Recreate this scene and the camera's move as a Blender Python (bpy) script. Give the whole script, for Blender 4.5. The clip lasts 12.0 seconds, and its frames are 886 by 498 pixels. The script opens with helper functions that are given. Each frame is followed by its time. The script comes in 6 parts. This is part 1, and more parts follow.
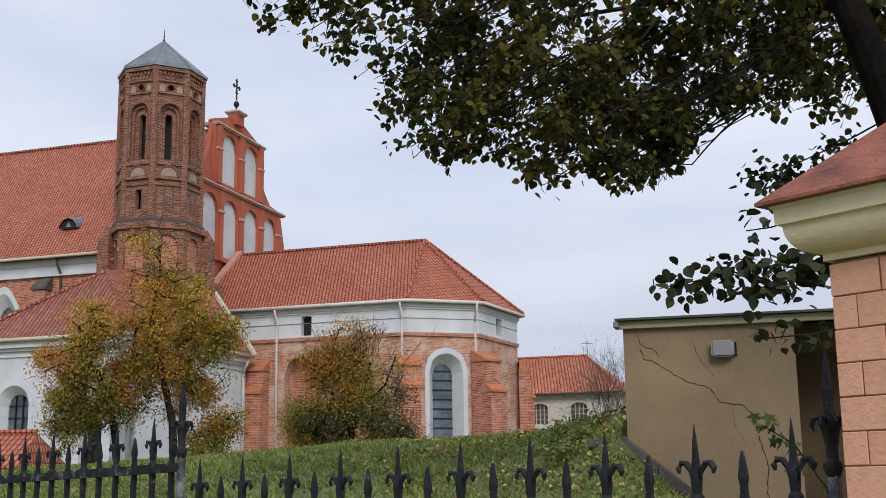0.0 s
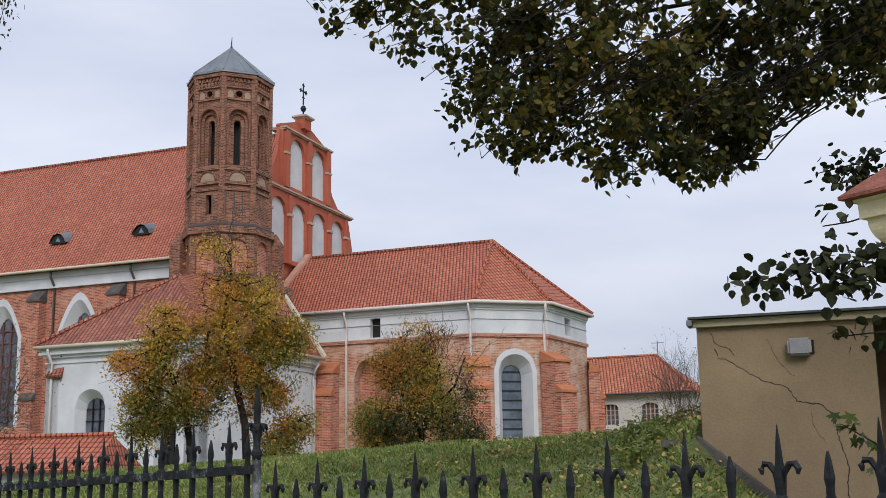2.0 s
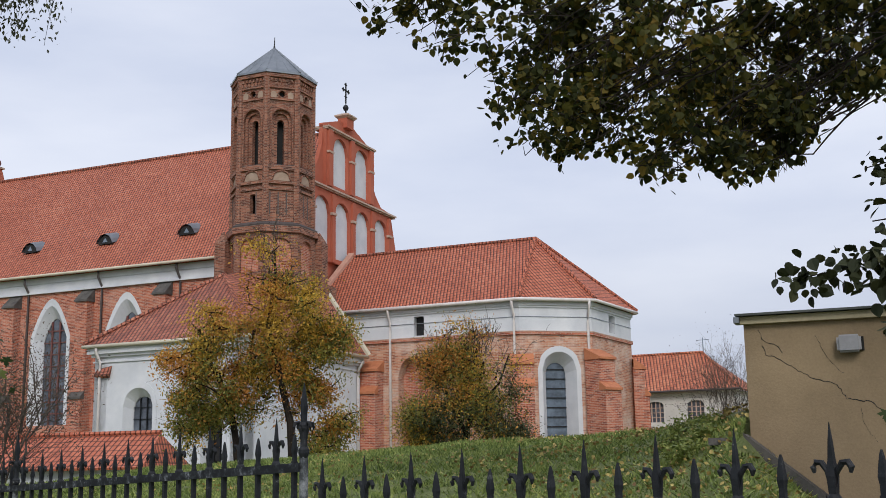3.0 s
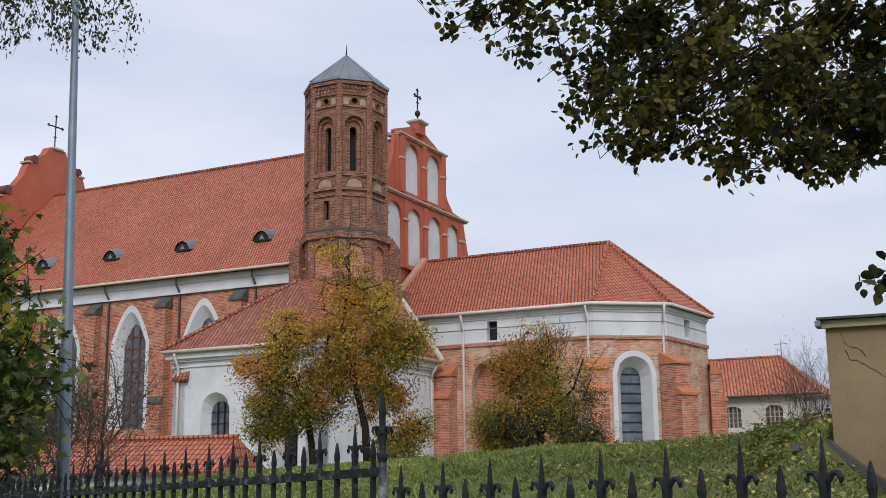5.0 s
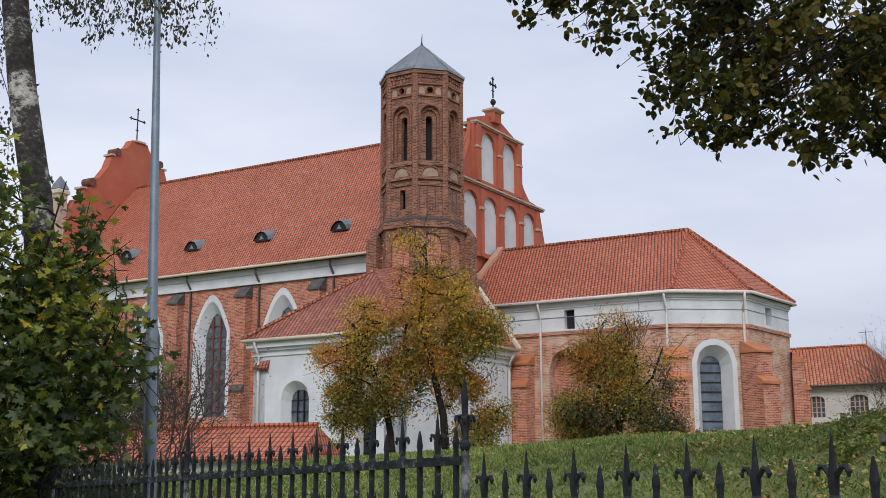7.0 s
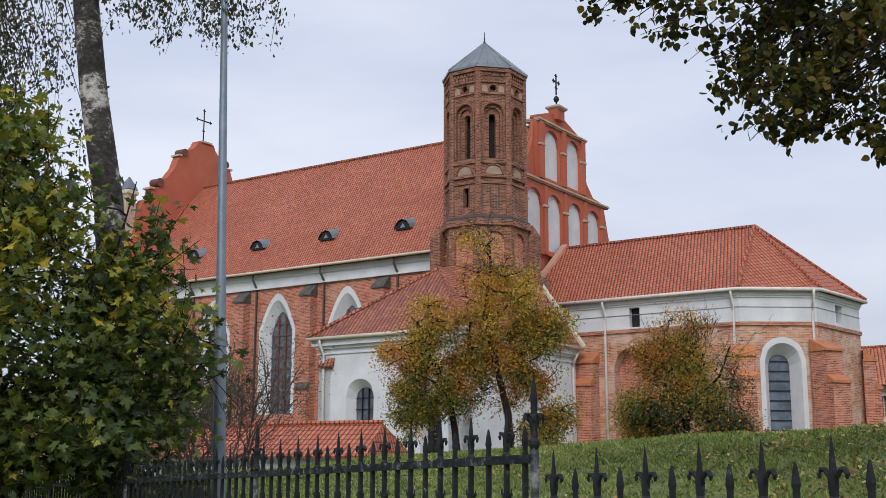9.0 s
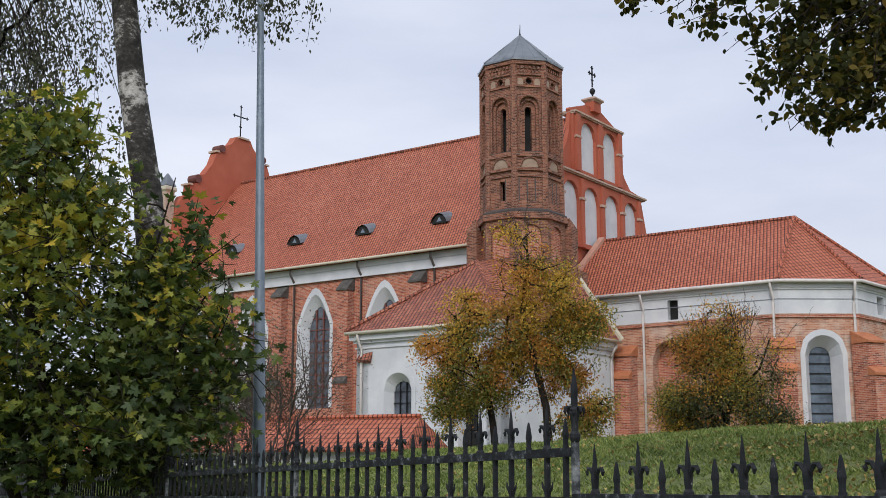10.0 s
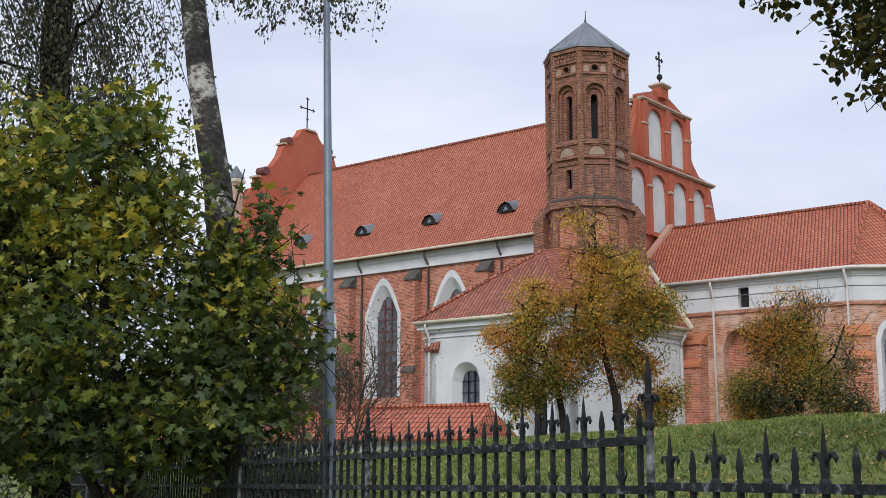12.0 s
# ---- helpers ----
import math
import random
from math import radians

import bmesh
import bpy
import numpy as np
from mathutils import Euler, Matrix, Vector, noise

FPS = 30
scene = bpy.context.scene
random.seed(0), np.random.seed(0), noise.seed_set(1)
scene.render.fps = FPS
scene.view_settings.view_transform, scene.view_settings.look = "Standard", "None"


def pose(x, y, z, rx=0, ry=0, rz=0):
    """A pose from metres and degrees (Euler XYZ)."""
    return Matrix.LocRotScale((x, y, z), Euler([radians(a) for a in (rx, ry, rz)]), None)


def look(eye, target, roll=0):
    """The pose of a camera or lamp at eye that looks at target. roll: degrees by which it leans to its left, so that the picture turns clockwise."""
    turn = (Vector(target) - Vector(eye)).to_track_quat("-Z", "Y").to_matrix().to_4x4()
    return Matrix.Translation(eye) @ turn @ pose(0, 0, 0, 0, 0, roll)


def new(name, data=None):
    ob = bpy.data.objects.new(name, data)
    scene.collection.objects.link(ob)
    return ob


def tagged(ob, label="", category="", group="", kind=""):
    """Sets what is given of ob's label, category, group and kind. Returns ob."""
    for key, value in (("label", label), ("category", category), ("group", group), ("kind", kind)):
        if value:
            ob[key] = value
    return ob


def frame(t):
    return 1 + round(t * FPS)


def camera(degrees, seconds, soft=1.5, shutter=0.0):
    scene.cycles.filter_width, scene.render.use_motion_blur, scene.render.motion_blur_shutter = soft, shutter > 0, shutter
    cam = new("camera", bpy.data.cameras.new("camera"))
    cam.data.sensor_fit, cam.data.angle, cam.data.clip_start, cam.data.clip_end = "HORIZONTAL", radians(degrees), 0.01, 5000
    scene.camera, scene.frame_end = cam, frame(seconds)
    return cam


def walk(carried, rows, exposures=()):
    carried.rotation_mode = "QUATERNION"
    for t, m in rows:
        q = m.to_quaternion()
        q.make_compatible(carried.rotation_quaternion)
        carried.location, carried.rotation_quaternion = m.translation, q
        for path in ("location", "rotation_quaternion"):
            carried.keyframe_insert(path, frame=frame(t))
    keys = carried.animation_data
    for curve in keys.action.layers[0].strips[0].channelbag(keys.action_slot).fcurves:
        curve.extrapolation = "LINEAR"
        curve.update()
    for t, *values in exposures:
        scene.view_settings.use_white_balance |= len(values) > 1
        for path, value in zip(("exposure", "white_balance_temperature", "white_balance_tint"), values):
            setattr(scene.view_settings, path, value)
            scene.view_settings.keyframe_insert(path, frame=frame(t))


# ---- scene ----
cam = camera(42.0, 12.0, soft=0.75)
EYE = 1.6
# seconds, eye x y z, yaw, pitch, lean to the right
ROWS = [
    (0.0, 0.002, -0.002, -0.002, -0.00, 11.13, 0.81),
    (0.5, -0.003, 0.006, -0.002, 0.82, 11.04, 0.88),
    (1.0, -0.007, 0.013, -0.001, 1.62, 11.06, 0.97),
    (1.5, -0.011, 0.018, -0.001, 2.47, 11.17, 1.03),
    (2.0, -0.016, 0.023, -0.000, 3.39, 11.23, 0.94),
    (2.5, -0.020, 0.026, 0.000, 4.40, 10.97, 0.82),
    (3.0, -0.025, 0.028, 0.001, 5.56, 11.16, 0.89),
    (5.0, -0.044, 0.030, 0.002, 9.21, 11.44, 0.60),
    (5.5, -0.049, 0.030, 0.003, 10.13, 11.48, 0.59),
    (6.0, -0.055, 0.029, 0.003, 10.92, 11.50, 0.55),
    (6.5, -0.060, 0.028, 0.003, 12.01, 11.20, 0.36),
    (7.0, -0.066, 0.028, 0.003, 13.06, 10.91, 0.22),
    (9.0, -0.088, 0.030, 0.003, 16.25, 10.82, -0.15),
    (9.5, -0.094, 0.032, 0.002, 17.06, 10.69, -0.14),
    (10.0, -0.100, 0.035, 0.002, 18.09, 10.51, -0.09),
    (10.5, -0.106, 0.039, 0.001, 19.13, 10.40, -0.13),
    (11.0, -0.113, 0.045, 0.001, 19.89, 10.06, -0.22),
    (11.5, -0.119, 0.051, -0.000, 20.69, 10.00, -0.14),
    (12.0, -0.125, 0.060, -0.001, 21.44, 9.98, -0.13),
]
walk(cam, [(t, pose(x, y, EYE + z, 0, 0, yaw) @ pose(0, 0, 0, 90 + pitch) @ pose(0, 0, 0, 0, 0, -lean)) for t, x, y, z, yaw, pitch, lean in ROWS], [(0.0, 0.0, 6400, 11.4), (10.0, 0.0, 6400, 11.4), (12.0, 0.1, 6400, 11.4)])

# ---- world and sun: an overcast autumn day ----
world = bpy.data.worlds.new("overcast_sky")
scene.world = world
world.use_nodes = True
wn, wl = world.node_tree.nodes, world.node_tree.links
wn.clear()
w_out = wn.new("ShaderNodeOutputWorld")
w_bg = wn.new("ShaderNodeBackground")
w_sky = wn.new("ShaderNodeTexSky")
w_sky.sky_type = "NISHITA"
w_sky.sun_disc = False
w_sky.sun_elevation, w_sky.sun_rotation = radians(38), radians(170)
w_co = wn.new("ShaderNodeTexCoord")
w_map = wn.new("ShaderNodeMapping")
w_map.inputs["Scale"].default_value = (1.2, 1.2, 4.5)
w_noise = wn.new("ShaderNodeTexNoise")
w_noise.inputs["Scale"].default_value = 2.2
w_noise.inputs["Detail"].default_value = 6
w_noise.inputs["Roughness"].default_value = 0.5
w_ramp = wn.new("ShaderNodeValToRGB")
w_ramp.color_ramp.elements[0].position, w_ramp.color_ramp.elements[0].color = 0.3, (0.60, 0.66, 0.80, 1)
w_ramp.color_ramp.elements[1].position, w_ramp.color_ramp.elements[1].color = 0.68, (0.80, 0.84, 0.93, 1)
w_scale = wn.new("ShaderNodeVectorMath")
w_scale.operation = "SCALE"
w_scale.inputs["Scale"].default_value = 0.08
w_mix = wn.new("ShaderNodeMix")
w_mix.data_type = "RGBA"
w_mix.inputs[0].default_value = 0.94
wl.new(w_co.outputs["Generated"], w_map.inputs["Vector"])
wl.new(w_map.outputs["Vector"], w_noise.inputs["Vector"])
wl.new(w_noise.outputs["Fac"], w_ramp.inputs["Fac"])
wl.new(w_sky.outputs["Color"], w_scale.inputs[0])
wl.new(w_scale.outputs["Vector"], w_mix.inputs[6])
wl.new(w_ramp.outputs["Color"], w_mix.inputs[7])
w_sep = wn.new("ShaderNodeSeparateXYZ")
wl.new(w_co.outputs["Generated"], w_sep.inputs["Vector"])
w_low = wn.new("ShaderNodeMapRange")          # the cloud deck greys towards the horizon
w_low.interpolation_type = "SMOOTHSTEP"
for key, val in (("From Min", 0.0), ("From Max", 0.27), ("To Min", 0.76), ("To Max", 1.0)):
    w_low.inputs[key].default_value = val
wl.new(w_sep.outputs["Z"], w_low.inputs["Value"])
w_dim = wn.new("ShaderNodeVectorMath")
w_dim.operation = "SCALE"
wl.new(w_mix.outputs[2], w_dim.inputs[0])
wl.new(w_low.outputs["Result"], w_dim.inputs["Scale"])
wl.new(w_dim.outputs["Vector"], w_bg.inputs["Color"])
w_bg.inputs["Strength"].default_value = 1.06
wl.new(w_bg.outputs["Background"], w_out.inputs["Surface"])

sun = new("sun", bpy.data.lights.new("sun", "SUN"))
sun.data.energy, sun.data.angle, sun.data.color = 1.9, radians(25), (1.0, 0.96, 0.9)
sun.matrix_world = look((8, -34, 34), (0, 10, 0))


# ---- materials ----
def mat_base(name, rough=0.8, metal=0.0):
    m = bpy.data.materials.new(name)
    m.use_nodes = True
    n, l = m.node_tree.nodes, m.node_tree.links
    b = n["Principled BSDF"]
    b.inputs["Roughness"].default_value = rough
    b.inputs["Metallic"].default_value = metal
    return m, n, l, b


def tex_noise(n, l, vec, scale, detail=5, rough=0.6):
    t = n.new("ShaderNodeTexNoise")
    t.inputs["Scale"].default_value, t.inputs["Detail"].default_value, t.inputs["Roughness"].default_value = scale, detail, rough
    l.new(vec, t.inputs["Vector"])
    return t.outputs["Fac"]


def ramp(n, l, fac, stops):
    r = n.new("ShaderNodeValToRGB")
    e = r.color_ramp.elements
    while len(e) < len(stops):
        e.new(0.5)
    for k, (p, c) in enumerate(stops):
        e[k].position, e[k].color = p, (*c, 1)
    l.new(fac, r.inputs["Fac"])
    return r.outputs["Color"]


def mix(n, l, fac, a, b, mode="MIX"):
    x = n.new("ShaderNodeMix")
    x.data_type, x.blend_type = "RGBA", mode
    for k, v in ((0, fac), (6, a), (7, b)):
        if isinstance(v, (int, float)):
            x.inputs[k].default_value = v
        elif isinstance(v, tuple):
            x.inputs[k].default_value = (*v, 1)
        else:
            l.new(v, x.inputs[k])
    return x.outputs[2]


def math_node(n, l, op, a, b=0.0, c=0.0):
    x = n.new("ShaderNodeMath")
    x.operation = op
    for k, v in enumerate((a, b, c)):
        if isinstance(v, (int, float)):
            x.inputs[k].default_value = v
        else:
            l.new(v, x.inputs[k])
    return x.outputs[0]


def bump(n, l, b, height, strength, dist=0.02):
    x = n.new("ShaderNodeBump")
    x.inputs["Strength"].default_value, x.inputs["Distance"].default_value = strength, dist
    l.new(height, x.inputs["Height"])
    l.new(x.outputs["Normal"], b.inputs["Normal"])


def coords(n, kind="Object"):
    return n.new("ShaderNodeTexCoord").outputs[kind]


def plain(name, dark, light, rough=0.8, scale=3.0, metal=0.0, bump_s=0.25, fine=40.0, spec=0.5):
    """Paint, plaster, stone or metal with stains and a fine grain."""
    m, n, l, b = mat_base(name, rough, metal)
    b.inputs["Specular IOR Level"].default_value = spec
    v = coords(n)
    big = tex_noise(n, l, v, scale, 6)
    small = tex_noise(n, l, v, fine, 4)
    f = math_node(n, l, "ADD", math_node(n, l, "MULTIPLY", big, 0.7), math_node(n, l, "MULTIPLY", small, 0.3))
    l.new(ramp(n, l, f, [(0.32, dark), (0.66, light)]), b.inputs["Base Color"])
    bump(n, l, b, small, bump_s, 0.01)
    return m


def brick(name, tones, mortar, worn=0.35, patch=(0.55, 0.45, 0.38), scale=1.0):
    """Old brickwork: courses of 0.085 m, faded and patched with lime."""
    m, n, l, b = mat_base(name, 0.9)
    v = coords(n, "UV")
    t = n.new("ShaderNodeTexBrick")
    t.offset, t.squash = 0.5, 1.0
    for key, val in (("Scale", scale), ("Mortar Size", 0.009), ("Mortar Smooth", 0.3), ("Bias", 0.0), ("Brick Width", 0.27), ("Row Height", 0.078)):
        t.inputs[key].default_value = val
    t.inputs["Color1"].default_value = (0, 0, 0, 1)
    t.inputs["Color2"].default_value = (1, 1, 1, 1)
    t.inputs["Mortar"].default_value = (0.5, 0.5, 0.5, 1)
    l.new(v, t.inputs["Vector"])
    sep = n.new("ShaderNodeSeparateColor")
    l.new(t.outputs["Color"], sep.inputs["Color"])
    big = tex_noise(n, l, v, 0.75, 8, 0.72)
    mid = tex_noise(n, l, v, 2.3, 5, 0.65)
    tone = math_node(n, l, "ADD", math_node(n, l, "MULTIPLY", sep.outputs[0], 0.36), math_node(n, l, "MULTIPLY", mid, 0.64))
    col = ramp(n, l, tone, [(0.3, tones[0]), (0.5, tones[1]), (0.74, tones[2])])
    col = mix(n, l, ramp(n, l, t.outputs["Fac"], [(0.0, (0, 0, 0)), (1.0, (1, 1, 1))]), col, mortar)
    lime = ramp(n, l, big, [(0.62 - 0.3 * worn, (0, 0, 0)), (0.86 - 0.3 * worn, (worn * 1.6, worn * 1.6, worn * 1.6))])
    col = mix(n, l, lime, col, patch)
    l.new(col, b.inputs["Base Color"])
    bump(n, l, b, math_node(n, l, "SUBTRACT", mid, t.outputs["Fac"]), 0.5, 0.02)
    return m


def tiles(name, tones, pitch_u=0.24, pitch_v=0.33):
    """Clay pantiles: rolls across, overlapping courses up the slope."""
    m, n, l, b = mat_base(name, 0.75)
    v = coords(n, "UV")
    sep = n.new("ShaderNodeSeparateXYZ")
    wob = n.new("ShaderNodeTexNoise")
    wob.inputs["Scale"].default_value = 1.4
    l.new(v, wob.inputs["Vector"])
    shift = n.new("ShaderNodeVectorMath")
    shift.operation = "MULTIPLY_ADD"
    shift.inputs[1].default_value = (0.03, 0.05, 0.0)
    l.new(wob.outputs["Color"], shift.inputs[0])
    l.new(v, shift.inputs[2])
    l.new(shift.outputs["Vector"], sep.inputs["Vector"])
    u = math_node(n, l, "DIVIDE", sep.outputs["X"], pitch_u)
    w = math_node(n, l, "DIVIDE", sep.outputs["Y"], pitch_v)
    roll = math_node(n, l, "MULTIPLY", math_node(n, l, "ADD", math_node(n, l, "SINE", math_node(n, l, "MULTIPLY", u, 6.2832)), 1.0), 0.5)
    course = math_node(n, l, "FRACT", w)
    height = math_node(n, l, "ADD", math_node(n, l, "MULTIPLY", roll, 0.6), math_node(n, l, "MULTIPLY", math_node(n, l, "SUBTRACT", 1.0, course), 0.6))
    cell = n.new("ShaderNodeCombineXYZ")
    l.new(math_node(n, l, "FLOOR", u), cell.inputs[0])
    l.new(math_node(n, l, "FLOOR", w), cell.inputs[1])
    white = n.new("ShaderNodeTexWhiteNoise")
    white.noise_dimensions = "2D"
    l.new(cell.outputs[0], white.inputs["Vector"])
    big = tex_noise(n, l, v, 0.35, 6, 0.6)
    tone = math_node(n, l, "ADD", math_node(n, l, "MULTIPLY", white.outputs["Value"], 0.4), math_node(n, l, "MULTIPLY", big, 0.7))
    col = ramp(n, l, tone, [(0.2, tones[0]), (0.55, tones[1]), (0.9, tones[2])])
    # shadow lines at laps and roll valleys, multiplied into the tile colour
    lap_shade = math_node(n, l, "MINIMUM", math_node(n, l, "MULTIPLY", course, 3.2), 1.0)
    valley_shade = math_node(n, l, "MINIMUM", math_node(n, l, "MULTIPLY", roll, 3.0), 1.0)
    gap = ramp(n, l, math_node(n, l, "MULTIPLY", lap_shade, valley_shade), [(0.0, (0.14, 0.11, 0.11)), (0.85, (1.15, 1.12, 1.1))])
    l.new(mix(n, l, 1.0, col, gap, "MULTIPLY"), b.inputs["Base Color"])
    bump(n, l, b, height, 0.9, 0.06)
    return m


def leafy(name, stops, rough=0.55, trans=0.25, own=0.6, patch=0.9):
    m, n, l, b = mat_base(name, rough)
    geo = n.new("ShaderNodeNewGeometry")
    v = coords(n)
    f = math_node(n, l, "ADD", math_node(n, l, "MULTIPLY", geo.outputs["Random Per Island"], own), math_node(n, l, "MULTIPLY", tex_noise(n, l, v, patch, 4), 1.0 - own))
    c = ramp(n, l, f, stops)
    l.new(c, b.inputs["Base Color"])
    tr = n.new("ShaderNodeBsdfTranslucent")
    l.new(c, tr.inputs["Color"])
    mx = n.new("ShaderNodeMixShader")
    mx.inputs[0].default_value = trans
    l.new(b.outputs[0], mx.inputs[1])
    l.new(tr.outputs[0], mx.inputs[2])
    l.new(mx.outputs[0], n["Material Output"].inputs["Surface"])
    return m


def glassy(name, col=(0.03, 0.035, 0.045), rough=0.12):
    m, n, l, b = mat_base(name, rough)
    v = coords(n)
    l.new(ramp(n, l, tex_noise(n, l, v, 1.7, 4), [(0.3, col), (0.7, tuple(3 * c for c in col))]), b.inputs["Base Color"])
    bump(n, l, b, tex_noise(n, l, v, 3.0, 2), 0.15, 0.02)
    return m


M_BRICK = brick("old_red_brick", [(0.2, 0.05, 0.03), (0.42, 0.115, 0.06), (0.54, 0.21, 0.125)], (0.5, 0.37, 0.3), 0.36, (0.58, 0.42, 0.33))
M_BRICK_PALE = brick("limed_brick", [(0.24, 0.085, 0.05), (0.45, 0.175, 0.095), (0.57, 0.31, 0.2)], (0.5, 0.4, 0.32), 0.55, (0.62, 0.51, 0.43))
M_BRICK_TOWER = brick("tower_brick", [(0.075, 0.03, 0.021), (0.2, 0.068, 0.039), (0.36, 0.15, 0.09)], (0.3, 0.205, 0.155), 0.25, (0.36, 0.2, 0.135))
M_TILE = tiles("red_pantiles", [(0.32, 0.085, 0.045), (0.42, 0.122, 0.066), (0.5, 0.175, 0.1)], 0.17, 0.28)
M_TILE_OLD = tiles("weathered_pantiles", [(0.17, 0.06, 0.04), (0.32, 0.10, 0.06), (0.44, 0.19, 0.12)], 0.2, 0.28)
M_WHITE = plain("white_lime_plaster", (0.48, 0.5, 0.54), (0.66, 0.67, 0.69), 0.9, 0.8)
M_CREAM = plain("cream_moulding", (0.48, 0.43, 0.33), (0.62, 0.57, 0.46), 0.8, 2.0)
M_STONE = plain("weathered_pink_stone", (0.38, 0.26, 0.2), (0.55, 0.42, 0.34), 0.85, 2.0)
M_PALE = plain("pale_brown_plaster", (0.26, 0.18, 0.13), (0.40, 0.30, 0.23), 0.9, 3.0)
M_RED = plain("red_painted_plaster", (0.36, 0.085, 0.045), (0.46, 0.13, 0.075), 0.85, 0.7)
M_CAP_TILE = plain("orange_clay_coping", (0.34, 0.11, 0.05), (0.52, 0.2, 0.09), 0.8, 4.0)
M_VERGE = plain("faded_red_plaster", (0.42, 0.2, 0.14), (0.55, 0.33, 0.25), 0.85, 1.5)
M_ZINC = plain("grey_metal_roof", (0.15, 0.17, 0.19), (0.26, 0.28, 0.31), 0.45, 1.5, 0.6)
M_IRON, _n, _l, _b = mat_base("black_painted_iron", 0.55)
_b.inputs["Specular IOR Level"].default_value = 0.25
_w = tex_noise(_n, _l, coords(_n), 26.0, 7, 0.72)
_l.new(ramp(_n, _l, _w, [(0.35, (0.006, 0.007, 0.009)), (0.6, (0.018, 0.02, 0.024)), (0.66, (0.05, 0.052, 0.056)), (0.7, (0.26, 0.26, 0.27))]), _b.inputs["Base Color"])
bump(_n, _l, _b, _w, 0.5, 0.004)
M_STEEL = plain("galvanised_steel", (0.16, 0.20, 0.25), (0.25, 0.30, 0.36), 0.5, 6.0, 0.4)
M_PIPE_W = plain("white_downpipe", (0.55, 0.5, 0.48), (0.7, 0.66, 0.64), 0.6, 3.0)
# near-black: the shade inside openings is put into this colour
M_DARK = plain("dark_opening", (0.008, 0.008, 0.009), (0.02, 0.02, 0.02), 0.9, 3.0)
M_PIPE_D = plain("dark_downpipe", (0.05, 0.04, 0.04), (0.09, 0.075, 0.07), 0.6, 3.0)
M_GLASS = glassy("window_glass", (0.045, 0.052, 0.065))
M_GLASS_PALE = glassy("pale_leaded_glass", (0.045, 0.058, 0.075), 0.2)
M_MULLION = plain("dark_red_mullion", (0.10, 0.035, 0.03), (0.17, 0.06, 0.05), 0.7, 4.0)
M_HUT = plain("ochre_render", (0.2, 0.145, 0.085), (0.31, 0.23, 0.137), 0.9, 1.9, 0.0, 0.35, 60)
M_HUT_TRIM = plain("pale_ochre_board", (0.34, 0.29, 0.18), (0.44, 0.38, 0.25), 0.8, 2.0)
M_CONC = plain("weathered_concrete", (0.045, 0.042, 0.04), (0.13, 0.12, 0.11), 0.95, 3.0, 0.0, 0.5)
M_PINK = plain("salmon_painted_brick", (0.60, 0.28, 0.175), (0.74, 0.39, 0.265), 0.8, 5.0, 0.0, 0.4, 70)
M_JOINT = plain("dark_joint", (0.2, 0.085, 0.055), (0.3, 0.14, 0.09), 0.95, 9.0)
M_CAP = plain("red_brown_cap", (0.10, 0.034, 0.024), (0.37, 0.12, 0.075), 0.8, 9.0, 0.0, 0.9, 70)
M_BARK = plain("dark_bark", (0.008, 0.006, 0.005), (0.035, 0.028, 0.023), 0.95, 6.0, 0.0, 0.8, 35, 0.15)
M_GREYBOX = plain("grey_plastic", (0.27, 0.27, 0.28), (0.34, 0.34, 0.35), 0.6, 5.0)
M_BLUE = plain("blue_paint", (0.02, 0.12, 0.42), (0.03, 0.17, 0.52), 0.4, 5.0)


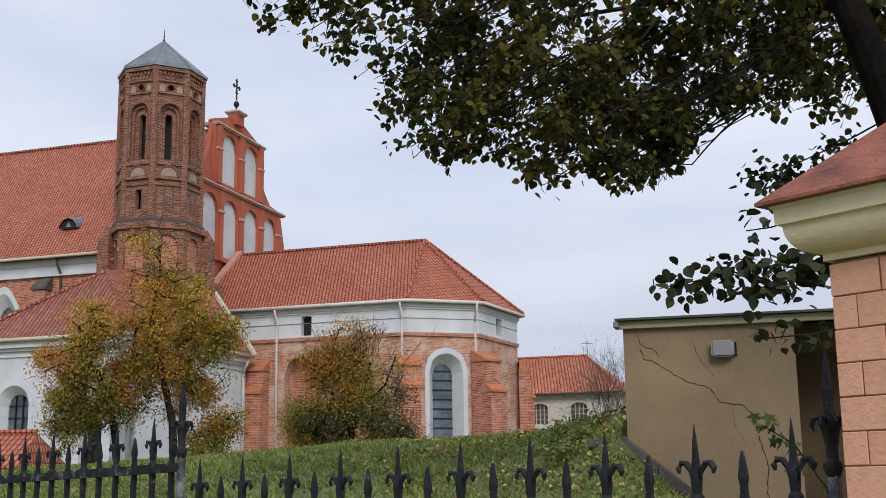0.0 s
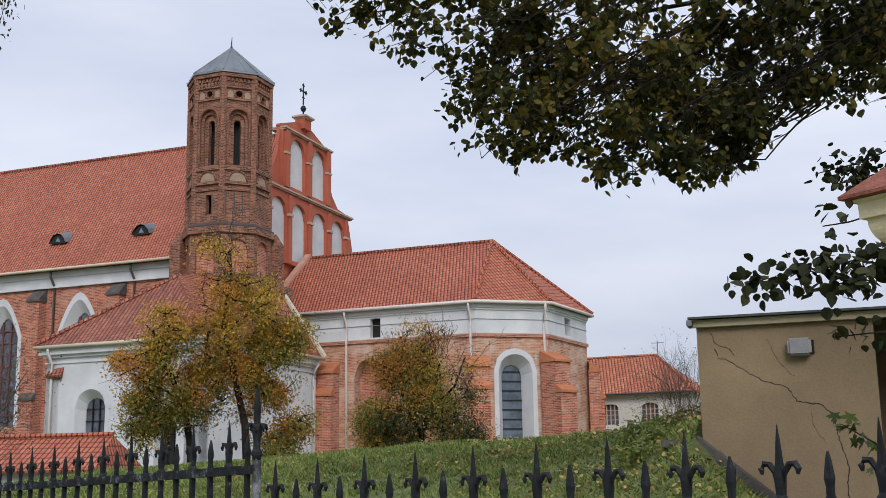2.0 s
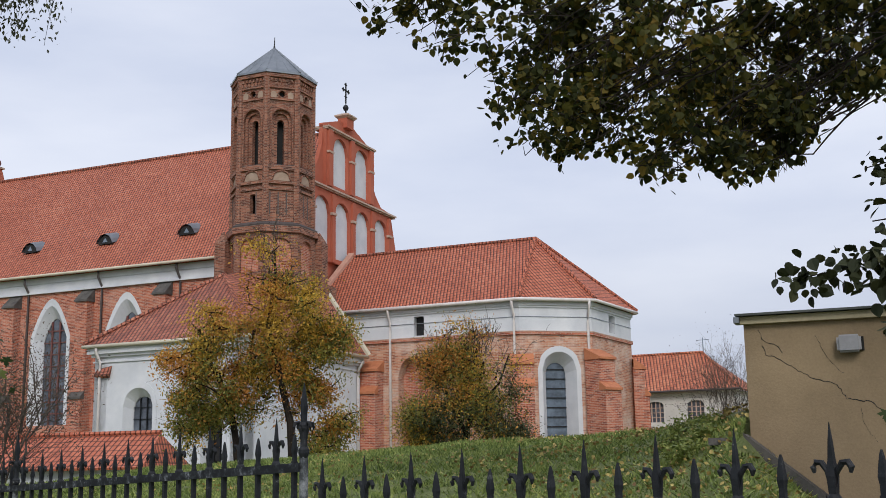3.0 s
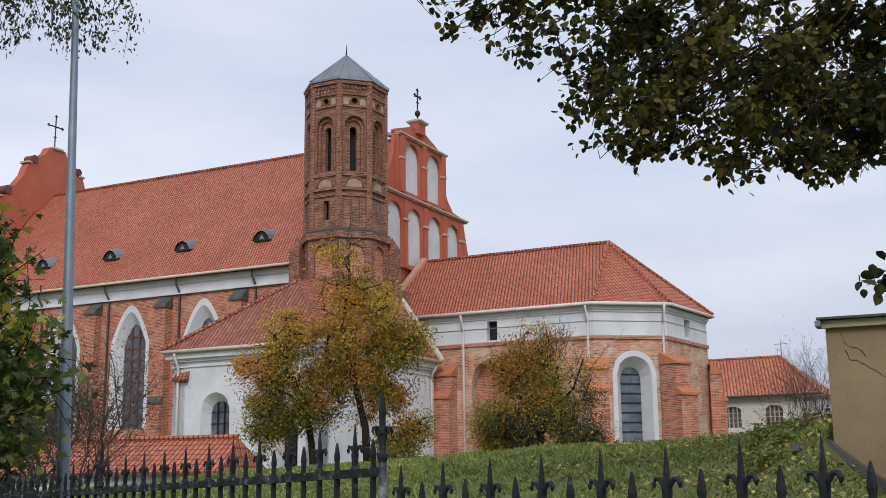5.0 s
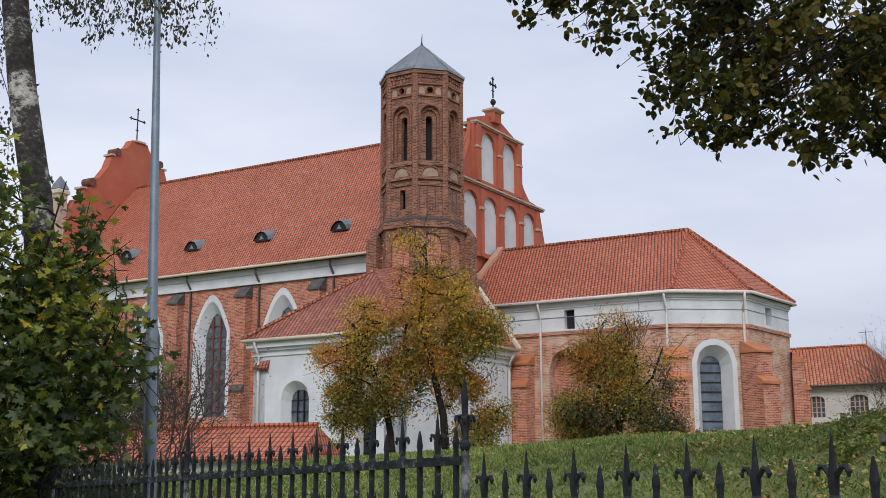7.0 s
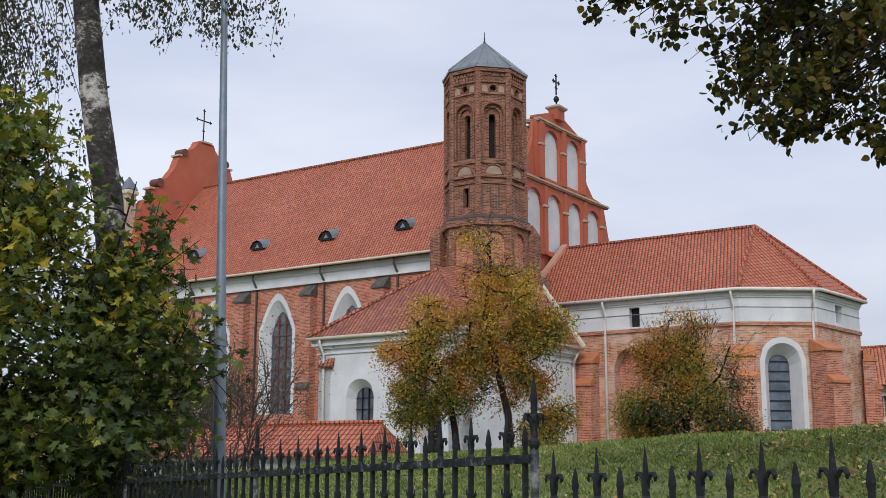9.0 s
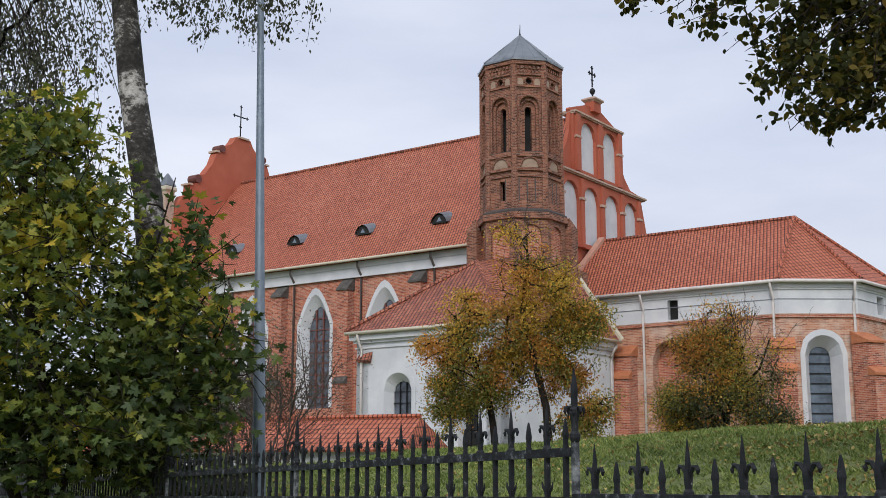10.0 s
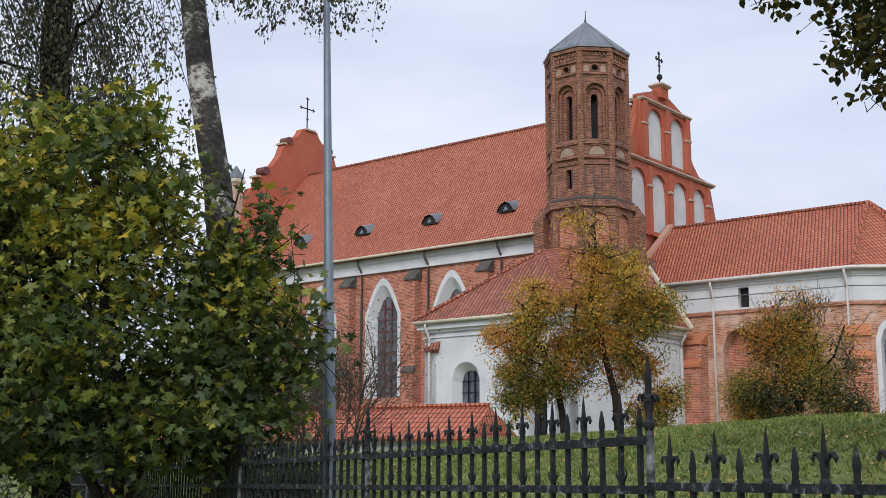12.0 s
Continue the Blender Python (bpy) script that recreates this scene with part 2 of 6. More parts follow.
# ---- building helpers ----
class Shape:
    """Collects faces in the space of a pose; make() links them as one mesh."""

    def __init__(self, m=None):
        self.v, self.f, self.m = [], [], m or Matrix.Identity(4)

    def add(self, verts, faces):
        k = len(self.v)
        self.v += [self.m @ Vector(p) for p in verts]
        self.f += [[k + i for i in q] for q in faces]
        return self

    def box(self, a, b):
        (x0, y0, z0), (x1, y1, z1) = a, b
        return self.add([(x0, y0, z0), (x1, y0, z0), (x1, y1, z0), (x0, y1, z0), (x0, y0, z1), (x1, y0, z1), (x1, y1, z1), (x0, y1, z1)],
                        [(0, 3, 2, 1), (4, 5, 6, 7), (0, 1, 5, 4), (1, 2, 6, 5), (2, 3, 7, 6), (3, 0, 4, 7)])

    def prism(self, poly, lo, hi, caps=True):
        """A plan polygon, anticlockwise, from lo to hi in z."""
        n = len(poly)
        fs = [(i, (i + 1) % n, n + (i + 1) % n, n + i) for i in range(n)]
        if caps:
            fs += [tuple(range(n - 1, -1, -1)), tuple(range(n, 2 * n))]
        return self.add([(x, y, lo) for x, y in poly] + [(x, y, hi) for x, y in poly], fs)

    def loft(self, rings, closed=True, caps=True):
        n = len(rings[0])
        vs = [p for r in rings for p in r]
        fs = []
        for k in range(len(rings) - 1):
            for i in range(n if closed else n - 1):
                j = (i + 1) % n
                fs.append((k * n + i, k * n + j, (k + 1) * n + j, (k + 1) * n + i))
        if caps:
            fs += [tuple(range(n - 1, -1, -1)), tuple(range((len(rings) - 1) * n, len(rings) * n))]
        return self.add(vs, fs)

    def tube(self, path, radii, sides=8):
        path = [Vector(p) for p in path]
        if isinstance(radii, (int, float)):
            radii = [radii] * len(path)
        rings = []
        for k, p in enumerate(path):
            d = (path[min(k + 1, len(path) - 1)] - path[max(k - 1, 0)]).normalized()
            s = d.cross(Vector((0, 0, 1)) if abs(d.z) < 0.95 else Vector((1, 0, 0))).normalized()
            t = s.cross(d)
            rings.append([p + float(radii[k]) * (math.cos(2 * math.pi * i / sides) * s + math.sin(2 * math.pi * i / sides) * t) for i in range(sides)])
        return self.loft(rings)

    def lathe(self, centre, profile, sides=16, turn=0.0):
        """Profile of (radius, z) round the upright axis at centre."""
        x, y = centre
        return self.loft([[(x + r * math.cos(turn + 2 * math.pi * i / sides), y + r * math.sin(turn + 2 * math.pi * i / sides), z) for i in range(sides)] for r, z in profile])

    def wall(self, a, b, z0, z1, thick, holes=()):
        """A wall from plan point a to b, its outer face to the right of the way, with arched openings (along, half width, sill, spring, rise, pointed)."""
        a, b = Vector(a), Vector(b)
        length = (b - a).length
        e = (b - a) / length
        inward = Vector((-e.y, e.x))

        def at(u, z, d):
            p = a + e * u + inward * d
            return (p.x, p.y, z)

        def slab(us0, zs0, us1, zs1):
            """A quad between two upright edges us0, us1, each with (low, high)."""
            q = [at(us0, zs0[0], 0), at(us1, zs1[0], 0), at(us1, zs1[1], 0), at(us0, zs0[1], 0), at(us0, zs0[0], thick), at(us1, zs1[0], thick), at(us1, zs1[1], thick), at(us0, zs0[1], thick)]
            self.add(q, [(0, 1, 2, 3), (5, 4, 7, 6), (0, 4, 5, 1), (3, 2, 6, 7)])

        def end(u, zlo, zhi, flip):
            q = [at(u, zlo, 0), at(u, zlo, thick), at(u, zhi, thick), at(u, zhi, 0)]
            self.add(q, [(0, 1, 2, 3) if flip else (3, 2, 1, 0)])

        u = 0.0
        end(0, z0, z1, False)
        for c, h, sill, spring, rise, pointed in sorted(holes):
            slab(u, (z0, z1), c - h, (z0, z1))
            if sill > z0:
                slab(c - h, (z0, sill), c + h, (z0, sill))
            end(c - h, sill, spring, True)
            end(c + h, sill, spring, False)
            pts = arch(c, h, spring, rise, pointed)
            for (ua, za), (ub, zb) in zip(pts, pts[1:]):
                slab(ua, (za, z1), ub, (zb, z1))
            u = c + h
        slab(u, (z0, z1), length, (z0, z1))
        end(length, z0, z1, True)
        return self

    def make(self, name, mat, parent=None, label="", smooth=False):
        me = bpy.data.meshes.new(name)
        inv = WORLD.get(parent.name, Matrix.Identity(4)).inverted() if parent else Matrix.Identity(4)
        me.from_pydata([inv @ p for p in self.v], [], self.f)
        uv = me.uv_layers.new(name="metres")
        flat = []
        for poly in me.polygons:
            nrm = poly.normal
            t = Vector((-nrm.y, nrm.x, 0))
            t = t.normalized() if t.length > 0.05 else Vector((1, 0, 0))
            s = nrm.cross(t)
            for i in poly.vertices:
                p = self.v[i]
                flat += [p.dot(t), p.dot(s)]
        uv.data.foreach_set("uv", flat)
        me.materials.append(mat)
        if smooth:
            me.polygons.foreach_set("use_smooth", [True] * len(me.polygons))
        me.update()
        ob = new(name, me)
        if parent:
            ob.parent = parent
            WORLD[ob.name] = WORLD[parent.name]
        if label:
            tagged(ob, label)
        return ob


WORLD = {}


def arch(c, h, spring, rise, pointed, n=10):
    """Points (u, z) along an arch from left to right."""
    out = []
    for k in range(n + 1):
        x = -1 + 2 * k / n
        y = (1 - abs(x) ** 1.75) if pointed else math.sqrt(max(0.0, 1 - x * x))
        out.append((c + h * x, spring + rise * y))
    return out


def thing(name, m, label, category, group="", kind=""):
    ob = new(name)
    ob.matrix_world = m
    WORLD[ob.name] = m.copy()
    return tagged(ob, label, category, group, kind)


def arched_window(parent, m, a, e, c, outer, inner, sill, spring, rise, pointed, depth, bars, name="window", glass_mat=None, bar_mat=None, surround=True):
    """A splayed plaster embrasure with glass and bars. a: plan start, e: direction along the wall, inward to its left."""
    inward = Vector((-e[1], e[0]))
    a, e = Vector(a), Vector(e)

    def at(u, z, d):
        p = a + e * u + inward * d
        return (p.x, p.y, z)

    def outline(h, lift, d):
        pts = [(c - h, sill)] + arch(c, h, spring - lift, rise * h / outer, pointed, 12) + [(c + h, sill)]
        return [at(u, z, d) for u, z in pts]

    win = None
    drop = 0.12 if surround else 0.0
    if surround:
        s = Shape(m)
        s.loft([outline(outer + 0.22, -0.05, 0.05), outline(outer + 0.22, -0.05, -0.03), outline(outer, 0, -0.03), outline(inner, drop, depth), outline(inner, drop, depth + 0.1)], closed=False, caps=False)
        win = s.make(name, M_WHITE, parent, "white plastered splayed window surround")
    g = Shape(m)
    ring = outline(inner + 0.02, drop, depth + 0.06)
    g.add(ring, [tuple(range(len(ring)))])
    pane = g.make("pane" if win else name, glass_mat or M_GLASS, win or parent)
    nx, nz, bw = bars
    top = spring - drop + rise * inner / outer
    for i in range(1, nx):
        u = c - inner + 2 * inner * i / nx
        x = (u - c) / inner
        zt = spring - drop + rise * inner / outer * ((1 - abs(x) ** 1.75) if pointed else math.sqrt(1 - x * x))
        q = Shape(m)
        q.add([at(u - bw, sill, depth - 0.02), at(u + bw, sill, depth - 0.02), at(u + bw, sill, depth + 0.05), at(u - bw, sill, depth + 0.05), at(u - bw, zt, depth - 0.02), at(u + bw, zt, depth - 0.02), at(u + bw, zt, depth + 0.05), at(u - bw, zt, depth + 0.05)],
              [(0, 1, 5, 4), (1, 2, 6, 5), (3, 0, 4, 7), (4, 5, 6, 7)])
        q.make("mullion", bar_mat or M_IRON, win or parent)
    for k in range(1, nz):
        z = sill + (spring + 0.6 * rise - sill) * k / nz
        q = Shape(m)
        q.add([at(c - inner, z - bw * 0.7, depth), at(c + inner, z - bw * 0.7, depth), at(c + inner, z + bw * 0.7, depth), at(c - inner, z + bw * 0.7, depth)], [(0, 1, 2, 3)])
        q.add([at(c - inner, z + bw * 0.7, depth), at(c + inner, z + bw * 0.7, depth), at(c + inner, z + bw * 0.7, depth + 0.05), at(c - inner, z + bw * 0.7, depth + 0.05)], [(0, 1, 2, 3)])
        q.make("glazing_bar", bar_mat or M_IRON, win or parent)
    return win or pane


# ---- ground: a street side, a grass bank behind the fence, the churchyard ----
def bank(x, y):
    """Height of the ground."""
    r = math.hypot(x, y)
    az = math.degrees(math.atan2(x, y)) if r > 0.01 else 0.0
    crest = np.interp(az, [-60, -36, -24, -19.6, -12.5, -5.2, 1.7, 5.9, 8.4, 12, 30], [-0.02, -0.014, -0.001, 0.009, 0.0165, 0.0255, 0.028, 0.0365, 0.049, 0.05, 0.03])
    rc = np.interp(az, [-40, -20, 0, 6, 9, 20], [26, 22, 16, 13, 10.5, 9])
    top = 1.6 + crest * rc
    fence = (x + y - 3.68) / 1.414          # metres behind the fence line
    if fence < 0.2:
        return 0.0
    start = 0.35
    r0 = 3.96 / max(math.sin(radians(az)) + math.cos(radians(az)), 0.05)     # from the eye to the foot of the bank
    k = min(max((r - r0) / max(rc - r0, 2.0), 0.0), 1.0)
    z = start + (top - start) * (1 - (1 - k) ** 1.9)
    if r > max(rc, r0 + 2.0):
        f = min((r - max(rc, r0 + 2.0)) / 10.0, 1.0)
        z = top + (1.75 - top) * (f * f * (3 - 2 * f)) - 0.25 * min((r - max(rc, r0 + 2.0)) / 3.0, 1.0)
    u = (x - 1.33) * 0.966 - (y - 8.68) * 0.259        # along the hut front, and out from it
    w = (x - 1.33) * 0.259 + (y - 8.68) * 0.966
    if u > 0.02 and w < 2.4:
        z = min(z, 1.8 - 0.82 * (u - 0.02) - 0.1 * max(0.0, -w))
        if u > 1.2:
            z = min(z, 0.3)
    z += 0.035 * noise.noise(Vector((x * 2.6, y * 2.6, 1.3))) * min(fence, 1.0)
    z += 0.05 * noise.noise(Vector((x * 0.5, y * 0.5, 0.3))) * min(fence, 1.0)
    return z


def build_ground():
    xs = sorted(set([round(v, 3) for v in np.concatenate([np.linspace(-14, 8, 111), np.linspace(-40, -14, 40), np.linspace(8, 30, 30), [-2500, -900, -400, -150, -70, 60, 150, 400, 900, 2500]])]))
    ys = sorted(set([round(v, 3) for v in np.concatenate([np.linspace(0, 24, 121), np.linspace(24, 60, 40), [-2500, -900, -300, -100, -40, -15, -6, -3, -1.5, 80, 120, 200, 400, 900, 2500]])]))
    vs = [(x, y, bank(x, y) if abs(x) < 65 and -1 < y < 70 else (0.0 if x + y < 3.9 else 1.5)) for y in ys for x in xs]
    n = len(xs)
    fs = [(j * n + i, j * n + i + 1, (j + 1) * n + i + 1, (j + 1) * n + i) for j in range(len(ys) - 1) for i in range(n - 1)]
    m, nd, l, b = mat_base("autumn_grass", 0.95)
    v = coords(nd)
    big = tex_noise(nd, l, v, 0.6, 6)
    mid = tex_noise(nd, l, v, 5.0, 5)
    col = ramp(nd, l, math_node(nd, l, "ADD", math_node(nd, l, "MULTIPLY", big, 0.5), math_node(nd, l, "MULTIPLY", mid, 0.5)), [(0.3, (0.06, 0.078, 0.024)), (0.5, (0.13, 0.16, 0.05)), (0.7, (0.23, 0.235, 0.085))])
    l.new(col, b.inputs["Base Color"])
    bump(nd, l, b, tex_noise(nd, l, v, 22, 4), 0.8, 0.05)
    s = Shape()
    s.add(vs, fs)
    ob = s.make("ground", m, smooth=True)
    tagged(ob, "grassy bank with fallen leaves rising behind the fence", "ground", kind="structure")


build_ground()
CH = pose(0, 0, 0, 0, 0, -18)      # plan axes of the church: x along the nave to the east, y across


# ---- the church: nave, chancel, tower, chapel ----
def roof_slab(s, quad, t=0.18):
    """A roof plane from its corners, eave first, with thickness."""
    q = [Vector(p) for p in quad]
    nrm = (q[1] - q[0]).cross(q[2] - q[0]).normalized()
    low = [p - nrm * t for p in q]
    n = len(q)
    s.add(q + low, [tuple(range(n)), tuple(range(2 * n - 1, n - 1, -1))] + [(i, n + i, n + (i + 1) % n, (i + 1) % n) for i in range(n)])


def gutter(parent, pts, r=0.09, mat=None):
    Shape(CH).tube(pts, r, 8).make("gutter", mat or M_PIPE_W, parent, smooth=True)


def downpipe(parent, x, y, z0, z1, mat, out=(0, -0.45), r=0.065):
    s = Shape(CH)
    s.tube([(x + out[0], y + out[1], z1 + 0.05), (x + out[0], y + out[1], z1 - 0.25), (x + out[0] * 0.25, y + out[1] * 0.25, z1 - 0.7), (x + out[0] * 0.2, y + out[1] * 0.2, z1 - 1.0), (x + out[0] * 0.2, y + out[1] * 0.2, z0)], r, 8)
    s.make("downpipe", mat, parent, smooth=True)


def buttress(parent, m, w, d, top, ledge, mat, cap_mat, drop=0.5, base=1.0):
    """Stepped buttress in pose m: x across, -y outward from the wall."""
    s = Shape(m)
    s.box((-w / 2, -d, base), (w / 2, 0.02, ledge))
    s.box((-w / 2, -d * 0.72, ledge), (w / 2, 0.02, top - drop))
    ob = s.make("buttress", mat, parent)
    c = Shape(m)
    k = w / 2 + 0.05
    c.add([(-k, -d * 0.72 - 0.1, top - drop - 0.02), (k, -d * 0.72 - 0.1, top - drop - 0.02), (k, 0, top), (-k, 0, top), (-k, -d * 0.72 - 0.1, top - drop - 0.12), (k, -d * 0.72 - 0.1, top - drop - 0.12), (k, 0, top - drop - 0.12), (-k, 0, top - drop - 0.12)],
          [(0, 1, 2, 3), (0, 4, 5, 1), (1, 5, 6, 2), (3, 7, 4, 0), (4, 7, 6, 5)])
    c.make("coping", cap_mat, ob)
    c = Shape(m)
    c.add([(-k, -d - 0.08, ledge - 0.02), (k, -d - 0.08, ledge - 0.02), (k, -d * 0.7, ledge + 0.28), (-k, -d * 0.7, ledge + 0.28), (-k, -d - 0.08, ledge - 0.14), (k, -d - 0.08, ledge - 0.14), (k, -d * 0.7, ledge - 0.14), (-k, -d * 0.7, ledge - 0.14)],
          [(0, 1, 2, 3), (0, 4, 5, 1), (1, 5, 6, 2), (3, 7, 4, 0)])
    c.make("coping", cap_mat, ob)
    return ob


def build_nave():
    nave = thing("church_nave", CH @ pose(-45, 56, 1.5), "tall brick church nave with steep red pantile roof", "church")
    wins = [-39.4, -44.45, -49.5, -54.6]
    x0, x1 = -59.2, -30.9
    s = Shape(CH)
    s.wall((x0, 48.5), (x1, 48.5), 1.0, 12.7, 0.9, [(c - x0, 1.3, 4.6, 9.35, 1.95, True) for c in wins])
    s.wall((x1, 63.5), (x0, 63.5), 1.0, 12.7, 0.9)
    s.wall((x0, 62.59), (x0, 49.41), 1.0, 12.7, 0.9)
    s.make("wall", M_BRICK, nave, "weathered red brick wall with limed patches")
    for c in wins:
        arched_window(nave, CH, (x0, 48.5), (1, 0), c - x0, 1.14, 0.8, 4.6, 9.3, 1.75, True, 0.42, (3, 9, 0.05), bar_mat=M_MULLION)
    # plastered frieze and cornice under the eave
    s = Shape(CH)
    s.box((x0, 48.4, 11.75), (x1, 48.497, 12.62))
    s.box((x0, 48.33, 12.3), (x1, 48.4, 12.62))
    s.box((x0, 48.34, 11.75), (x1, 48.4, 11.83))
    s.make("frieze", M_WHITE, nave, "white plaster frieze below the eave")
    r = Shape(CH)
    roof_slab(r, [(x0 + 0.5, 47.95, 12.72), (x1 + 0.34, 47.95, 12.72), (x1 + 0.34, 56, 21.1), (x0 + 0.5, 56, 21.1)])
    roof_slab(r, [(x1 + 0.34, 64.05, 12.72), (x0 + 0.5, 64.05, 12.72), (x0 + 0.5, 56, 21.1), (x1 + 0.34, 56, 21.1)])
    roof = r.make("roof", M_TILE, nave, "steep roof of red clay pantiles")
    Shape(CH).tube([(x0 + 0.5, 56, 21.1), (x1, 56, 21.1)], 0.13, 8).make("ridge_tiles", M_TILE_OLD, roof)
    gutter(nave, [(x0 + 0.5, 47.9, 12.66), (x1, 47.9, 12.66)], 0.075, M_CREAM)
    for c in (-36.9, -41.95, -47.0, -52.1, -57.1):
        buttress(nave, CH @ pose(c, 48.5, 0), 0.75, 0.75, 11.75, 6.0, M_BRICK, M_CONC, 0.6)
        downpipe(nave, c + 0.95, 48.5, 1.0, 12.55, M_PIPE_D)
    # eyebrow dormers, three rows seen low on the slope
    for c in (-36.4, -41.8, -47.1, -52.4):
        z = 14.4
        y = 47.95 + (z - 12.72) * 8.05 / 8.38
        d = Shape(CH)
        prof = [(-0.56, 0.0), (-0.46, 0.24), (-0.28, 0.44), (0, 0.54), (0.28, 0.44), (0.46, 0.24), (0.56, 0.0)]
        d.loft([[(c + u, y - 0.22, z + w + 0.02) for u, w in prof], [(c + u, y + 0.8, z + w * 0.9 + 0.35) for u, w in prof]], closed=False, caps=False)
        dm = d.make("dormer", M_ZINC, roof, "small eyebrow dormer with dark metal hood")
        f = Shape(CH)
        f.add([(c + u * 0.93, y - 0.12, z + w * 0.93) for u, w in prof], [tuple(range(7))])
        f.make("louvre", M_DARK, roof)
        f = Shape(CH)
        f.add([(c - 0.17, y - 0.14, z + 0.1), (c + 0.17, y - 0.14, z + 0.1), (c, y - 0.14, z + 0.36)], [(0, 1, 2)])
        f.make("pane", M_STEEL, roof)
    # west gable with scrolled outline
    half = [(7.6, 12.6), (7.6, 14.3), (7.0, 14.4), (6.9, 15.8), (6.2, 16.2), (6.05, 17.4), (5.7, 18.6), (5.35, 19.2), (4.85, 19.35), (4.75, 20.1), (4.05, 20.35), (4.1, 20.8), (3.85, 20.95), (3.5, 21.05), (3.15, 21.5), (2.8, 21.95), (2.55, 22.6), (2.4, 22.9), (1.95, 22.95), (2.02, 23.2), (1.95, 23.42), (1.6, 23.5), (1.2, 23.68), (0.9, 24.0), (0.72, 24.35)]
    out = [(56 + b, z) for b, z in half] + [(56 - b, z) for b, z in reversed(half)]
    g = Shape(CH)
    n = len(out)
    g.add([(x0 + 0.6, b, z) for b, z in out] + [(x0 - 0.05, b, z) for b, z in out], [tuple(range(n)), tuple(range(2 * n - 1, n - 1, -1))] + [(i, n + i, n + (i + 1) % n, (i + 1) % n) for i in range(n)])
    gable = g.make("gable", M_RED, nave, "scrolled red-painted west gable")
    for b, z, w in ((0, 24.38, 0.62), (-2.42, 22.92, 0.2), (2.42, 22.92, 0.2), (-4.75, 20.12, 0.22), (4.75, 20.12, 0.22), (-6.95, 15.82, 0.3), (6.95, 15.82, 0.3)):
        Shape(CH).box((x0 - 0.15, 56 + b - w * 0.8, z - 0.07), (x0 + 0.7, 56 + b + w * 0.8, z + 0.06)).make("coping", M_STONE, gable)
    for b, z, w in ((2.0, 23.2, 0.27), (4.1, 20.62, 0.3)):
        for sg in (-1, 1):
            Shape(CH).tube([(x0 - 0.12, 56 + sg * b, z), (x0 + 0.68, 56 + sg * b, z)], w, 12).make("scroll", M_MULLION, gable, "dark rounded scroll")
    cross(nave, x0 + 0.27, 56, 24.45, 2.35, 1.25)
    # corner pinnacle beside the west gable
    px, py = x0 + 0.1, 49.7
    pin = Shape(CH).lathe((px, py), [(0.5, 12.6), (0.5, 19.3)], 4, radians(45)).make("pinnacle", M_STONE, nave, "weathered corner pinnacle with a dark cap")
    Shape(CH).lathe((px, py), [(0.5, 19.3), (0.66, 19.42), (0.66, 19.6), (0.52, 19.7)], 4, radians(45)).make("cornice", M_CREAM, pin)
    Shape(CH).lathe((px, py), [(0.6, 19.72), (0.4, 20.1), (0.05, 20.6)], 4, radians(45)).make("cap", M_ZINC, pin)
    return nave


def cross(parent, x, y, z, h, w):
    s = Shape(CH)
    s.tube([(x, y, z), (x, y, z + h)], 0.045, 6)
    s.tube([(x, y - w / 2, z + h * 0.68), (x, y + w / 2, z + h * 0.68)], 0.045, 6)
    for dy, dz in ((-w / 2, 0.68), (w / 2, 0.68), (0, 1.0), (0, 0.36)):
        s.tube([(x, y + dy - 0.12, z + h * dz), (x, y + dy + 0.12, z + h * dz)], 0.04, 6)
        s.tube([(x, y + dy, z + h * dz - 0.12), (x, y + dy, z + h * dz + 0.12)], 0.04, 6)
    s.make("cross", M_IRON, parent, "wrought iron cross")


